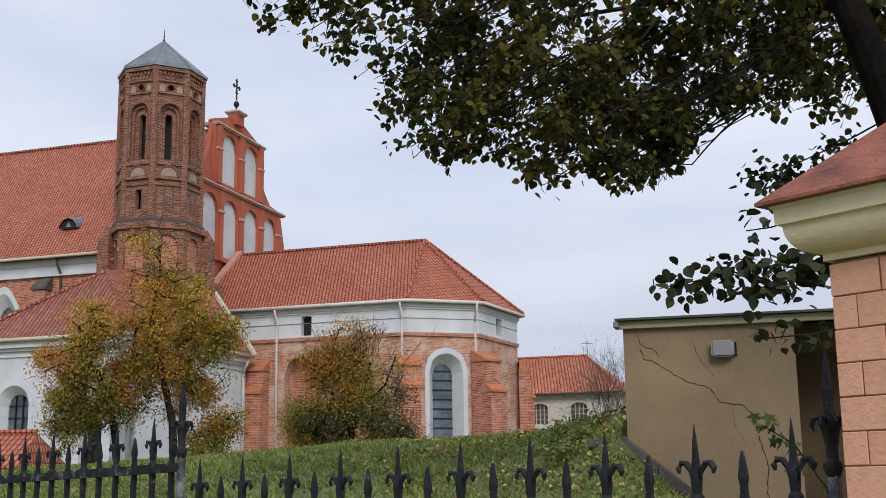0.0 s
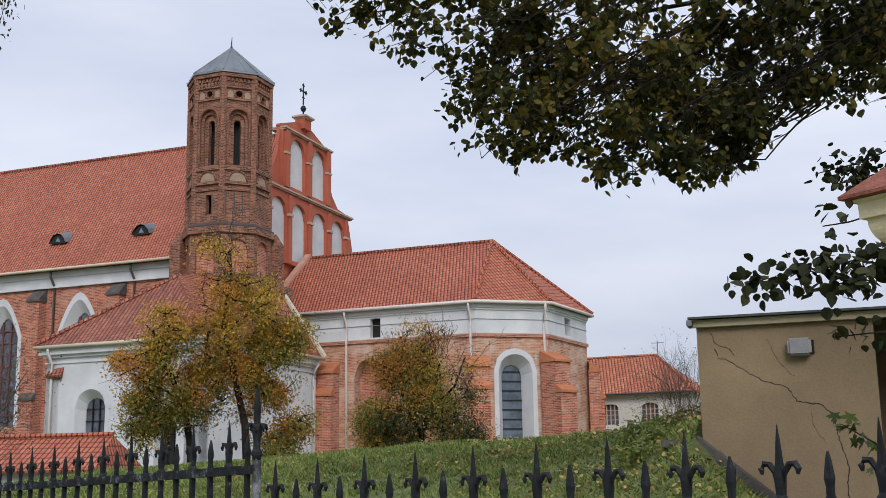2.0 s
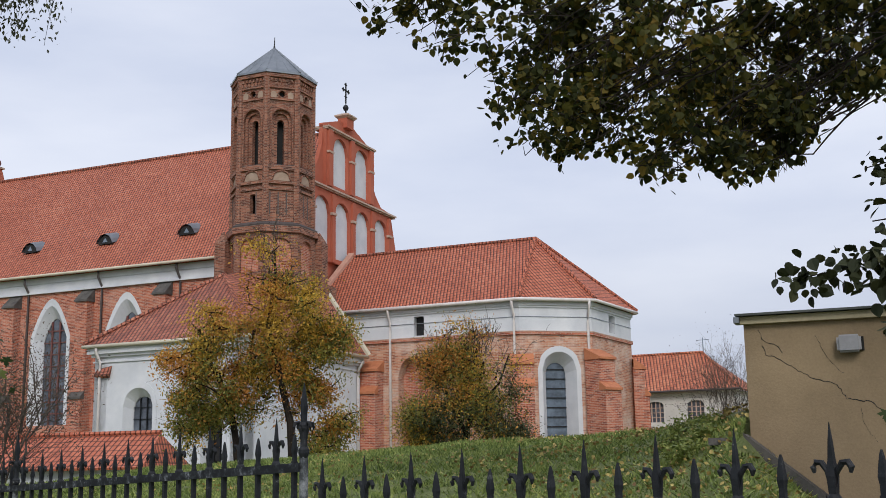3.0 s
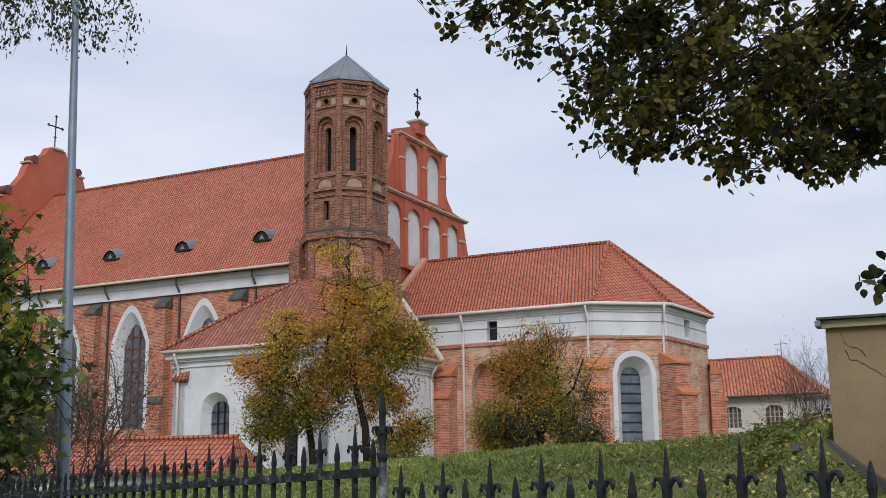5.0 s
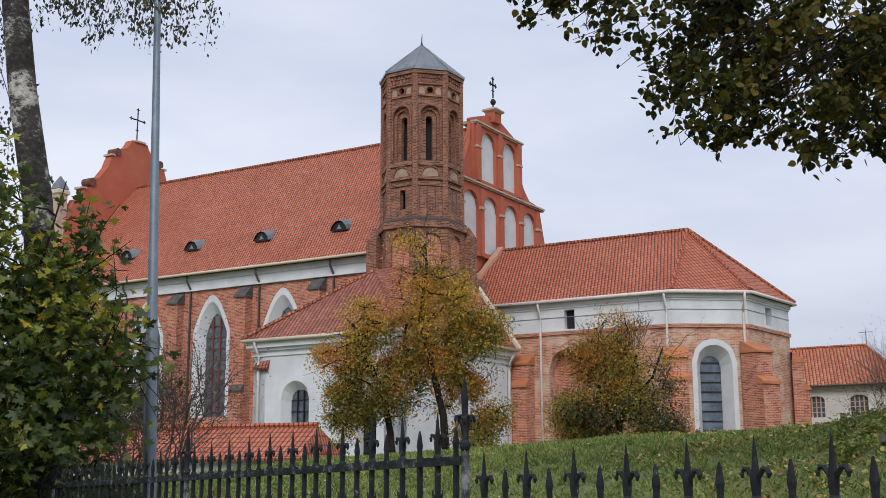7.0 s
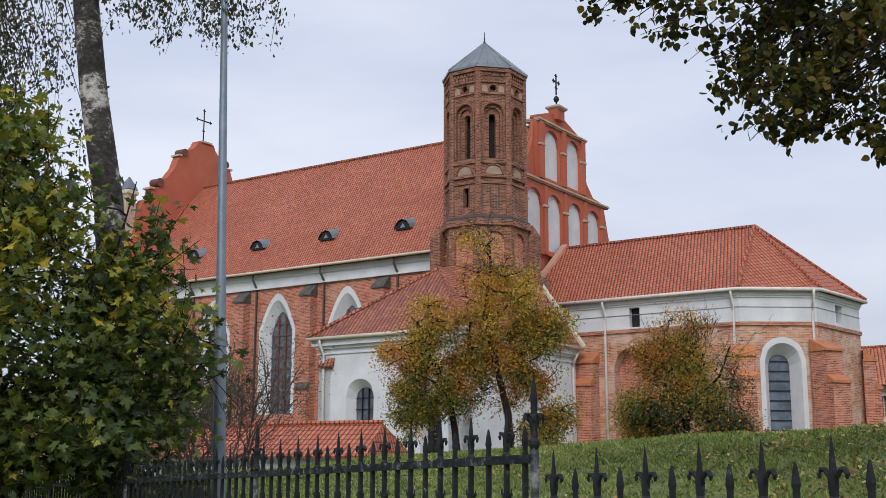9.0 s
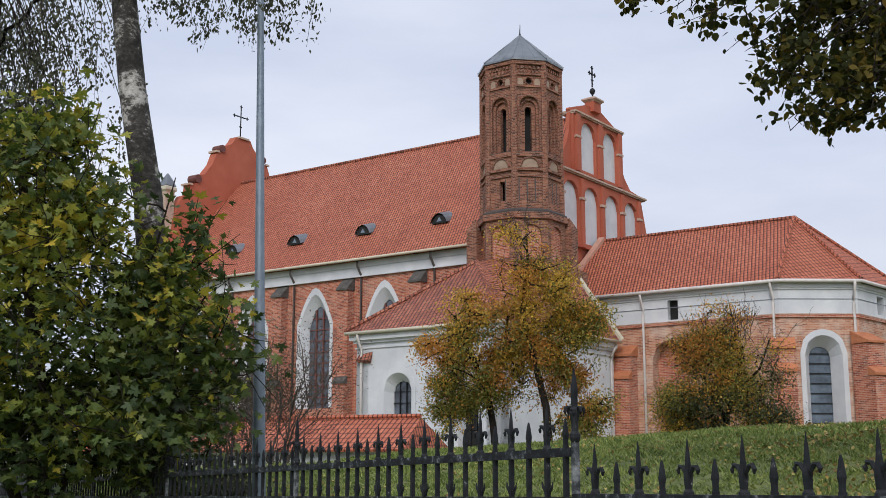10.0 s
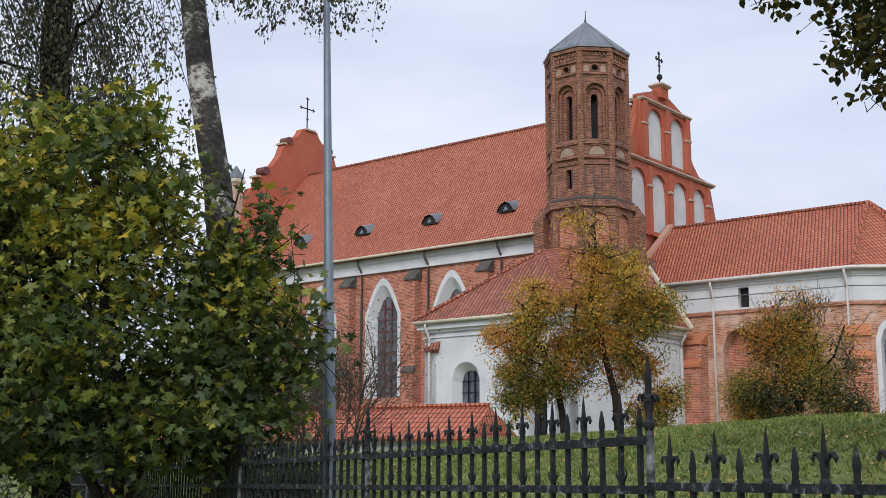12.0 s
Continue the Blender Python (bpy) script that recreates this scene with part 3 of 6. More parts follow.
def build_gable():
    g = thing("stepped_gable", CH @ pose(-30.5, 56, 12), "red-painted brick gable with white arched niches", "gable")
    half = [(7.6, 11.5), (7.5, 13.2), (6.3, 15.2), (5.7, 17.0), (5.7, 17.35), (4.3, 17.5), (3.6, 18.1), (3.15, 18.8), (2.85, 19.6), (2.72, 20.6), (2.8, 20.75), (2.75, 20.85), (0.75, 21.5)]
    out = [(56.1 + b, z) for b, z in half] + [(56.1 - b, z) for b, z in reversed(half)]
    s = Shape(CH)
    n = len(out)
    s.add([(-30.4, b, z) for b, z in out] + [(-30.62, b, z) for b, z in out], [tuple(range(n)), tuple(range(2 * n - 1, n - 1, -1))] + [(i, n + i, n + (i + 1) % n, (i + 1) % n) for i in range(n)])
    s.make("gable_wall", M_RED, g)
    low, up = [53.0, 55.25, 57.7, 60.0], [55.05, 57.6]
    s = Shape(CH)
    s.wall((-30.2, 51.3), (-30.2, 61.3), 13.1, 17.0, 0.195, [(b - 51.3, 0.88, 13.35, 15.75, 0.88, False) for b in low])
    s.make("lower_tier", M_RED, g)
    s = Shape(CH)
    s.wall((-30.2, 53.4), (-30.2, 58.95), 17.3, 20.5, 0.195, [(b - 53.4, 0.86, 17.45, 19.45, 0.86, False) for b in up])
    s.make("upper_tier", M_RED, g)
    for b, z0, z1 in [(b, 13.3, 16.65) for b in low] + [(b, 17.45, 20.4) for b in up]:
        Shape(CH).box((-30.402, b - 0.93, z0), (-30.385, b + 0.93, z1)).make("niche", M_WHITE, g, "white plastered niche")
    for b in (51.9, 54.12, 56.45, 58.85, 61.0):
        p = Shape(CH).box((-30.2, b - 0.16, 13.1), (-30.08, b + 0.16, 16.9)).make("pilaster", M_RED, g)
        Shape(CH).box((-30.2, b - 0.24, 15.72), (-30.03, b + 0.24, 15.86)).make("impost", M_STONE, p)
    for b in (53.75, 56.3, 58.65):
        p = Shape(CH).box((-30.2, b - 0.22, 17.3), (-30.06, b + 0.22, 20.5)).make("pilaster", M_RED, g)
        Shape(CH).box((-30.2, b - 0.28, 19.16), (-30.03, b + 0.28, 19.28)).make("impost", M_STONE, p)
    for b0, b1, z in ((50.5, 61.75, 17.02), (53.4, 59.05, 20.52)):
        c = Shape(CH)
        c.box((-31.0, b0, z), (-30.1, b1, z + 0.07))
        c.box((-31.03, b0 - 0.03, z + 0.07), (-30.02, b1 + 0.03, z + 0.17))
        c.make("cornice", M_STONE, g, "weathered moulded cornice")
    s = Shape(CH)
    s.box((-30.75, 55.7, 21.2), (-30.15, 56.5, 21.78))
    s.make("pedestal", M_RED, g)
    Shape(CH).loft([[(-30.45 + a * w, 56.1 + b * w * 1.15, z) for a, b in ((-1, -1), (1, -1), (1, 1), (-1, 1))] for w, z in ((0.34, 21.78), (0.46, 21.9), (0.46, 21.98), (0.2, 22.12))]).make("pedestal_cap", M_STONE, g)
    Shape(CH).lathe((-30.45, 56.1), [(0.03, 22.08), (0.05, 22.3), (0.13, 22.38), (0.17, 22.5), (0.13, 22.62), (0.04, 22.7)], 12).make("finial_ball", M_IRON, g, smooth=True)
    cross(g, -30.45, 56.1, 22.75, 1.15, 0.62)
    # plain masonry below the gable, over the chancel roof
    s = Shape(CH)
    s.box((-30.9, 49.42, 8.0), (-30.22, 53.2, 13.08))
    s.make("gable_foot", M_BRICK_PALE, g, "patched plaster and brick below the gable")
    s = Shape(CH)
    s.add([(-30.95, 50.4, 13.1), (-30.1, 50.4, 13.1), (-30.1, 53.3, 13.1), (-30.95, 53.3, 13.1), (-30.95, 50.4, 13.25), (-30.1, 50.4, 13.25), (-30.1, 53.3, 13.25), (-30.95, 53.3, 13.25)], [(0, 1, 5, 4), (1, 2, 6, 5), (4, 5, 6, 7), (3, 0, 4, 7)])
    s.make("string_course", M_RED, g)
    return g


def build_chancel():
    c = thing("church_chancel", CH @ pose(-22, 56, 1.5), "brick chancel with polygonal apse and white plaster frieze", "church")
    pl = [(-30.2, 51.3), (-18.5, 51.3), (-15.6, 53.45), (-15.0, 58.55), (-18.3, 60.7), (-30.2, 60.7)]
    ev = [(-30.2, 50.95), (-18.38, 50.95), (-15.3, 53.25), (-14.66, 58.7), (-18.2, 61.05), (-30.2, 61.05)]
    zt = 9.75

    def dist(p, q):
        return math.hypot(q[0] - p[0], q[1] - p[1])

    obl = dist(pl[1], pl[2])
    wc = 0.53 * obl
    walls = [
        (0, [(-23.95 + 30.2, 0.95, 3.2, 6.5, 0.95, False), (-22.0 + 30.2 - 1.75, 0.27, 8.42, 9.36, 0.02, False)]),
        (1, [(wc, 0.95, 2.5, 6.5, 0.95, False)]),
        (2, [(2.6, 0.4, 8.5, 9.36, 0.02, False)]),
        (3, []),
        (4, [])]
    s = Shape(CH)
    for k, holes in walls:
        hb = [h for h in holes if h[2] < 8]
        s.wall(pl[k], pl[k + 1], 1.0, 8.3, 0.8, hb)
    s.make("wall", M_BRICK_PALE, c, "pale weathered brick wall with limed joints")
    s = Shape(CH)
    for k, holes in walls:
        s.wall(pl[k], pl[k + 1], 8.3, zt, 0.8, [h for h in holes if h[2] > 8])
    s.make("frieze", M_WHITE, c, "white plastered upper wall")

    def band(z0, z1, d, mat, name):
        b = Shape(CH)
        ring = []
        for k, (p, q) in enumerate(zip(pl, ev)):
            v = Vector((q[0] - p[0], q[1] - p[1]))
            v = v.normalized() * d if k in (1, 2, 3, 4) else Vector((0, d * (-1 if k == 0 else 1)))
            ring.append((p[0] + v.x, p[1] + v.y))
        for k in range(5):
            p, q, p2, q2 = pl[k], pl[k + 1], ring[k], ring[k + 1]
            b.add([(*p2, z0), (*q2, z0), (*q2, z1), (*p2, z1), (*p, z0), (*q, z0), (*q, z1), (*p, z1)], [(0, 1, 2, 3), (3, 2, 6, 7), (1, 0, 4, 5)])
        return b.make(name, mat, c)

    band(8.16, 8.3, 0.09, M_BRICK, "brick_course")
    band(8.3, 8.34, 0.1, M_STONE, "drip_course")
    band(9.0, 9.03, 0.025, M_ZINC, "string_course")
    band(9.46, 9.56, 0.06, M_WHITE, "cornice")
    band(9.56, 9.76, 0.13, M_WHITE, "cornice")
    z = 9.87
    ridge_a, ridge_b = (-30.2, 56, 13.7), (-19.2, 56, 13.7)
    planes = [[(*ev[0], z), (*ev[1], z), ridge_b, ridge_a], [(*ev[1], z), (*ev[2], z), ridge_b], [(*ev[2], z), (*ev[3], z), ridge_b], [(*ev[3], z), (*ev[4], z), ridge_b], [(*ev[4], z), (*ev[5], z), ridge_a, ridge_b]]
    for q in planes:
        r = Shape(CH)
        roof_slab(r, q, 0.14)
        roof = r.make("roof_slope", M_TILE, c, "red pantile roof slope")
    for p in (ev[1], ev[2], ev[3], ev[4]):
        Shape(CH).tube([(p[0], p[1], z + 0.03), (ridge_b[0], 56, 13.73)], 0.11, 6).make("hip_tiles", M_TILE, roof)
    Shape(CH).tube([ridge_a, ridge_b], 0.12, 8).make("ridge_tiles", M_TILE_OLD, roof)
    gutter(c, [(p[0], p[1], z - 0.06) for p in ev], 0.085)
    # verge flashing where the roof meets the gable
    v = Shape(CH)
    v.add([(-30.2, 50.9, 9.9), (-29.85, 50.9, 9.9), (-29.85, 56, 13.95), (-30.2, 56, 13.95), (-30.2, 50.9, 9.75), (-29.85, 50.9, 9.75), (-29.85, 56, 13.6), (-30.2, 56, 13.6)], [(0, 1, 2, 3), (1, 5, 6, 2), (0, 4, 5, 1)])
    v.make("verge", M_VERGE, c)
    # apse window
    e = Vector((pl[2][0] - pl[1][0], pl[2][1] - pl[1][1])).normalized()
    arched_window(c, CH, pl[1], (e.x, e.y), wc, 0.85, 0.5, 2.5, 6.5, 0.85, False, 0.62, (1, 10, 0.035), glass_mat=M_GLASS_PALE)
    # niche and slits
    Shape(CH).box((-24.95, 51.95, 3.2), (-22.95, 52.0, 7.6)).make("niche_back", M_BRICK, c)
    Shape(CH).box((-24.1, 51.6, 8.4), (-23.4, 51.64, 9.4)).make("slit_window", M_DARK, c)
    Shape(CH).box((-15.9, 55.4, 8.45), (-15.72, 56.7, 9.42)).make("slit_window", M_GLASS_PALE, c)
    for (x, y), turn, w, d, top, ledge in (((-26.25, 51.3), 0, 1.05, 0.95, 7.3, 5.75), ((-18.45, 51.35), 22, 1.0, 1.05, 7.25, 5.75), ((-15.6, 53.45), 62, 1.05, 1.25, 7.5, 5.6), ((-15.0, 58.5), 112, 1.05, 0.75, 7.4, 5.6)):
        buttress(c, CH @ pose(x, y, 0, 0, 0, turn), w, d, top, ledge, M_BRICK, M_CAP_TILE, 0.45)
    downpipe(c, -25.3, 51.3, 1.0, 9.8, M_PIPE_W, (0, -0.35))
    downpipe(c, -18.75, 51.3, 1.0, 9.8, M_PIPE_W, (0, -0.35))
    downpipe(c, -15.75, 53.3, 1.0, 9.8, M_PIPE_W, (0.2, -0.25))
    return c


def octagon(r, cx=-29.9, cy=47.5):
    """Corners of an octagon with faces square to the church axes; r to the corners."""
    return [(cx + r * math.cos(radians(22.5 + 45 * k)), cy + r * math.sin(radians(22.5 + 45 * k))) for k in range(8)]


def build_tower():
    cx, cy = -29.9, 47.5
    t = thing("bell_tower", CH @ pose(cx, cy, 8), "octagonal dark brick bell tower with grey metal roof", "tower")
    R = 2.0
    o = octagon(R)
    side = 2 * R * math.sin(radians(22.5))
    s = Shape(CH)
    for k in range(8):
        p, q = o[k], o[(k + 1) % 8]
        s.wall(p, q, 13.6, 15.55, 0.3, [(side * 0.54, 0.15, 14.05, 15.0, 0.02, False)] if k in (5, 3) else [])
        s.wall(p, q, 15.55, 16.35, 0.3)
        s.wall(p, q, 16.35, 19.75, 0.12, [(side / 2, 0.5, 16.42, 18.75, 0.5, False)])
        s.wall(p, q, 19.75, 21.0, 0.3, [(side / 2, 0.15, 19.87, 20.02, 0.15, False)])
    s.make("shaft", M_BRICK_TOWER, t, "dark weathered brick shaft with tall arches")
    o2 = octagon(R - 0.13)
    side2 = 2 * (R - 0.13) * math.sin(radians(22.5))
    s = Shape(CH)
    for k in range(8):
        s.wall(o2[k], o2[(k + 1) % 8], 16.35, 19.75, 0.12, [(side2 / 2, 0.36, 16.42, 18.7, 0.36, False)])
    s.make("arch_order", M_BRICK_TOWER, t)
    o3 = octagon(R - 0.26)
    side3 = 2 * (R - 0.26) * math.sin(radians(22.5))
    s = Shape(CH)
    for k in range(8):
        s.wall(o3[k], o3[(k + 1) % 8], 16.35, 19.75, 0.25, [(side3 / 2, 0.17, 16.42, 18.6, 0.17, False)])
    s.make("arch_order", M_BRICK_TOWER, t)
    # solid black prisms added as the shade behind arches and oculi
    Shape(CH).prism(octagon(R - 0.75), 13.0, 21.0).make("interior_shade", M_DARK, t)
    Shape(CH).prism(octagon(R - 0.2), 19.76, 20.3).make("interior_shade", M_DARK, t)
    for k in range(8):
        x, y = o[k]
        d = Vector((x - cx, y - cy)).normalized()
        x2, y2 = x - d.x * 0.05, y - d.y * 0.05
        col = Shape(CH).lathe((x2, y2), [(0.17, 13.62), (0.17, 20.9)], 8)
        col.make("corner_shaft", M_BRICK_TOWER, t)
        # blind tympana and small cream niches on every face
        p, q = Vector(o[k]), Vector(o[(k + 1) % 8])
        e = (q - p).normalized()
        out = Vector((e.y, -e.x))
        mid = (p + q) / 2

        def face_arch(u, h, z0, spring, rise, d, name, mat):
            pts = [(u - h, z0)] + arch(u, h, spring, rise, False, 8) + [(u + h, z0)]
            pos = [mid + e * a + out * d for a, z in pts]
            vs = [(w.x, w.y, z) for w, (a, z) in zip(pos, pts)]
            Shape(CH).add(vs, [tuple(range(len(vs)))]).make(name, mat, t)

        face_arch(0, 0.42, 15.68, 15.72, 0.4, 0.012, "tympanum", M_PALE)
        hood = Shape(CH)
        pts = arch(0, 0.47, 15.7, 0.46, False, 8)
        hood.tube([((mid + e * a + out * 0.03).x, (mid + e * a + out * 0.03).y, z) for a, z in pts], 0.05, 6).make("hood_mould", M_BRICK_TOWER, t)
        hood = Shape(CH)
        pts = [(-0.53, 16.5)] + arch(0, 0.53, 18.75, 0.53, False, 10) + [(0.53, 16.5)]
        hood.tube([((mid + e * a + out * 0.02).x, (mid + e * a + out * 0.02).y, z) for a, z in pts], 0.05, 6).make("hood_mould", M_BRICK_TOWER, t)
        for u in (-0.42, 0.42):
            face_arch(u, 0.14, 19.82, 20.02, 0.14, 0.014, "blind_niche", M_PALE)
        ring = Shape(CH)
        ring.tube([((mid + e * 0.19 * math.cos(w) + out * 0.02).x, (mid + e * 0.19 * math.cos(w) + out * 0.02).y, 20.02 + 0.19 * math.sin(w)) for w in [2 * math.pi * i / 12 for i in range(13)]], 0.035, 6).make("oculus_rim", M_BRICK_TOWER, t)
        # toothed frieze: two rows of small dark recesses
        for j in range(7):
            for row in (0, 1):
                u = -0.6 + 0.2 * j + 0.05 * row
                w0 = mid + e * (u - 0.055) + out * 0.07
                w1 = mid + e * (u + 0.055) + out * 0.07
                b0, b1 = w0 - out * 0.08, w1 - out * 0.08
                z0 = 20.42 + 0.23 * row
                fr = Shape(CH).add([(w0.x, w0.y, z0), (w1.x, w1.y, z0), (w1.x, w1.y, z0 + 0.15), (w0.x, w0.y, z0 + 0.15), (b0.x, b0.y, z0), (b1.x, b1.y, z0), (b1.x, b1.y, z0 + 0.15), (b0.x, b0.y, z0 + 0.15)], [(0, 1, 2, 3), (0, 4, 5, 1), (3, 2, 6, 7), (1, 5, 6, 2), (0, 3, 7, 4)])
                fr.make("dentil", M_BRICK_TOWER, t)
        # three shallow panels on the lower stage: flat strips coloured as groove shade
        for u in (-0.4, 0.0, 0.4):
            if k in (5, 3) and u < 0.2:
                continue
            w0, w1 = mid + e * (u - 0.17) + out * 0.01, mid + e * (u - 0.11) + out * 0.01
            Shape(CH).add([(w0.x, w0.y, 14.0), (w1.x, w1.y, 14.0), (w1.x, w1.y, 15.1), (w0.x, w0.y, 15.1)], [(0, 1, 2, 3)]).make("groove_shade", M_PIPE_D, t)
    for z0, z1, r, mat in ((16.2, 16.42, 2.1, M_BRICK_TOWER), (16.38, 16.46, 2.06, M_PIPE_D), (15.5, 15.62, 2.12, M_BRICK_TOWER), (15.2, 15.3, 2.08, M_BRICK_TOWER), (19.7, 19.8, 2.07, M_BRICK_TOWER), (20.3, 20.4, 2.08, M_BRICK_TOWER), (20.85, 21.08, 2.14, M_BRICK_TOWER)):
        Shape(CH).prism(octagon(r), z0, z1).make("string_course", mat, t)
    # sloped shoulder, wider lower stage with blind arches, square base
    Shape(CH).loft([[(x, y, z) for x, y in octagon(r)] for r, z in ((2.24, 13.42), (2.26, 13.5), (2.02, 13.66))]).make("weathering", M_PIPE_D, t)
    s = Shape(CH)
    ol = octagon(2.14)
    sl = 2 * 2.14 * math.sin(radians(22.5))
    for k in range(8):
        s.wall(ol[k], ol[(k + 1) % 8], 8.0, 13.45, 0.2, [(sl / 2, 0.52, 11.2, 12.35, 0.5, False)])
    s.make("lower_stage", M_BRICK_TOWER, t)
    Shape(CH).prism(octagon(2.0), 8.0, 13.4).make("blind_arch_back", M_BRICK, t)
    Shape(CH).prism(octagon(2.28), 13.12, 13.42).make("string_course", M_BRICK_TOWER, t)
    for sx, sy in ((-1, -1), (1, 1)):
        s = Shape(CH)
        s.lathe((cx + sx * 2.0, cy + sy * 1.2), [(0.42, 8.0), (0.42, 12.9), (0.3, 13.1), (0.02, 13.5)], 4, radians(45))
        s.make("turret", M_BRICK_TOWER, t)
    Shape(CH).box((cx - 2.35, cy - 2.1, 6.0), (cx + 2.35, cy + 2.3, 10.9)).make("base", M_BRICK_TOWER, t)
    # octagonal metal roof with standing seams
    e = octagon(2.2)
    r = Shape(CH)
    r.loft([[(x, y, 21.05) for x, y in e], [(x, y, 21.15) for x, y in e], [(cx + (x - cx) * 0.02, cy + (y - cy) * 0.02, 23.05) for x, y in e]])
    roof = r.make("roof", M_ZINC, t, "octagonal grey metal roof")
    for k in range(8):
        p, q = Vector(e[k]), Vector(e[(k + 1) % 8])
        Shape(CH).tube([(p.x, p.y, 21.16), (cx, cy, 23.07)], 0.035, 5).make("seam", M_ZINC, roof)
        for f in (0.33, 0.67):
            w = p.lerp(q, f)
            top = w.lerp(Vector((cx, cy)), 0.65)
            Shape(CH).tube([(w.x, w.y, 21.16), (top.x, top.y, 21.15 + 1.9 * 0.65)], 0.018, 4).make("seam", M_ZINC, roof)
    Shape(CH).tube([(cx, cy, 22.95), (cx, cy, 23.2), (cx + 0.02, cy, 23.65)], [0.09, 0.03, 0.015], 6).make("spire_rod", M_IRON, t)
    return t


def build_chapel():
    c = thing("side_chapel", CH @ pose(-30.4, 45, 1.5), "white plastered side chapel with old red tile roof", "chapel")
    x0, x1, y0, y1 = -34.3, -26.5, 40.25, 50.3
    zt = 7.35
    s = Shape(CH)
    s.wall((x0, y0), (x1, y0), 1.0, zt, 0.7, [(2.4, 0.8, 2.2, 4.78, 0.8, False), (6.2, 0.55, 1.2, 3.9, 0.55, False)])
    s.wall((x1, y0), (x1, y1), 1.0, zt, 0.7)
    s.wall((x0, y1), (x0, y0), 1.0, zt, 0.7)
    s.make("wall", M_WHITE, c, "white lime-plastered wall")
    arched_window(c, CH, (x0, y0), (1, 0), 2.4, 0.78, 0.54, 2.2, 4.76, 0.78, False, 0.4, (3, 6, 0.02))
    arched_window(c, CH, (x0, y0), (1, 0), 6.2, 0.53, 0.45, 1.2, 3.85, 0.53, False, 0.4, (3, 5, 0.02), "doorway", M_DARK)
    for z0, z1, d in ((6.7, 6.76, 0.06), (6.95, 7.08, 0.12), (7.08, 7.36, 0.26)):
        b = Shape(CH)
        b.box((x0 - d, y0 - d, z0), (x1 + d, y0, z1))
        b.box((x1, y0, z0), (x1 + d, y1 - 0.05, z1))
        b.make("cornice", M_WHITE, c, "white moulded cornice")
    ex0, ex1, ey0, ey1 = x0 - 0.4, x1 + 0.4, y0 - 0.4, y1 + 0.1
    z = 7.45
    a1, a2 = (-30.9, 45.0, 11.1), (-28.6, 48.4, 12.2)
    for q in ([(ex0, ey1, z), (ex0, ey0, z), a1], [(ex1, ey0, z), (ex1, ey1, z), a2, a1], [(ex0, ey0, z), (ex1, ey0, z), a1]):
        r = Shape(CH)
        roof_slab(r, q, 0.12)
        roof = r.make("roof_slope", M_TILE_OLD, c, "weathered red pantile roof slope")
    Shape(CH).tube([(ex1, ey1, z + 0.05), a2], 0.17, 6).make("hip_tiles", M_CREAM, roof, "limed hip tiles")
    Shape(CH).tube([(ex1, ey0, z + 0.05), a1], 0.12, 6).make("hip_tiles", M_TILE_OLD, roof)
    Shape(CH).tube([(ex0, ey0, z + 0.05), a1], 0.12, 6).make("hip_tiles", M_TILE_OLD, roof)
    gutter(c, [(ex0, ey0, z - 0.05), (ex1, ey0, z - 0.05), (ex1, ey1, z - 0.05)], 0.08, M_CREAM)
    downpipe(c, x0 + 0.35, y0, 1.0, 7.4, M_PIPE_W, (0, -0.4))
    downpipe(c, x1, y1 - 0.4, 1.0, 7.4, M_PIPE_W, (0.4, 0))
    s = Shape(CH)
    la, lb, lz = x0 + 0.15, x0 + 0.95, 6.55
    s.add([(la, y0 - 0.02, lz - 0.12), (lb, y0 - 0.02, lz), (lb, y0 - 0.24, lz - 0.36), (la, y0 - 0.24, lz - 0.36), (la, y0 - 0.24, lz - 0.43), (lb, y0 - 0.24, lz - 0.43), (lb - 0.1, y0 - 0.02, lz - 0.52), (la + 0.1, y0 - 0.02, lz - 0.52)], [(3, 2, 1, 0), (4, 5, 2, 3), (7, 6, 5, 4), (1, 2, 5, 6), (0, 7, 4, 3)])
    s.make("tile_ledge", M_TILE_OLD, c, "small sloping tile ledge")
    return c


build_nave()
build_gable()
build_chancel()
build_tower()
build_chapel()


# ---- low wing beside the chapel and the house beyond the apse ----
def build_low_wing():
    w = thing("low_wing", pose(-17, 30, 1.4, 0, 0, 0), "low outbuilding with a bright red pantile roof", "outbuilding")
    m = pose(-11.78, 33.9, 0, 0, 0, -8)
    s = Shape(m)
    s.box((-13.0, -1.2, 0.8), (-0.1, 1.2, 2.1))
    s.make("wall", M_WHITE, w, "white plastered wall")
    r = Shape(m)
    roof_slab(r, [(-13.3, -1.6, 2.0), (0.18, -1.6, 2.0), (-0.1, 0, 3.0), (-13.3, 0, 3.0)], 0.08)
    roof_slab(r, [(0.18, 1.6, 2.0), (-13.3, 1.6, 2.0), (-13.3, 0, 3.0), (-0.1, 0, 3.0)], 0.08)
    roof_slab(r, [(0.18, -1.6, 2.0), (0.18, 1.6, 2.0), (-0.1, 0, 3.0)], 0.08)
    roof = r.make("roof", M_TILE, w)
    Shape(m).tube([(-13.3, 0, 3.03), (-0.1, 0, 3.03)], 0.08, 6).make("ridge_tiles", M_TILE, roof)


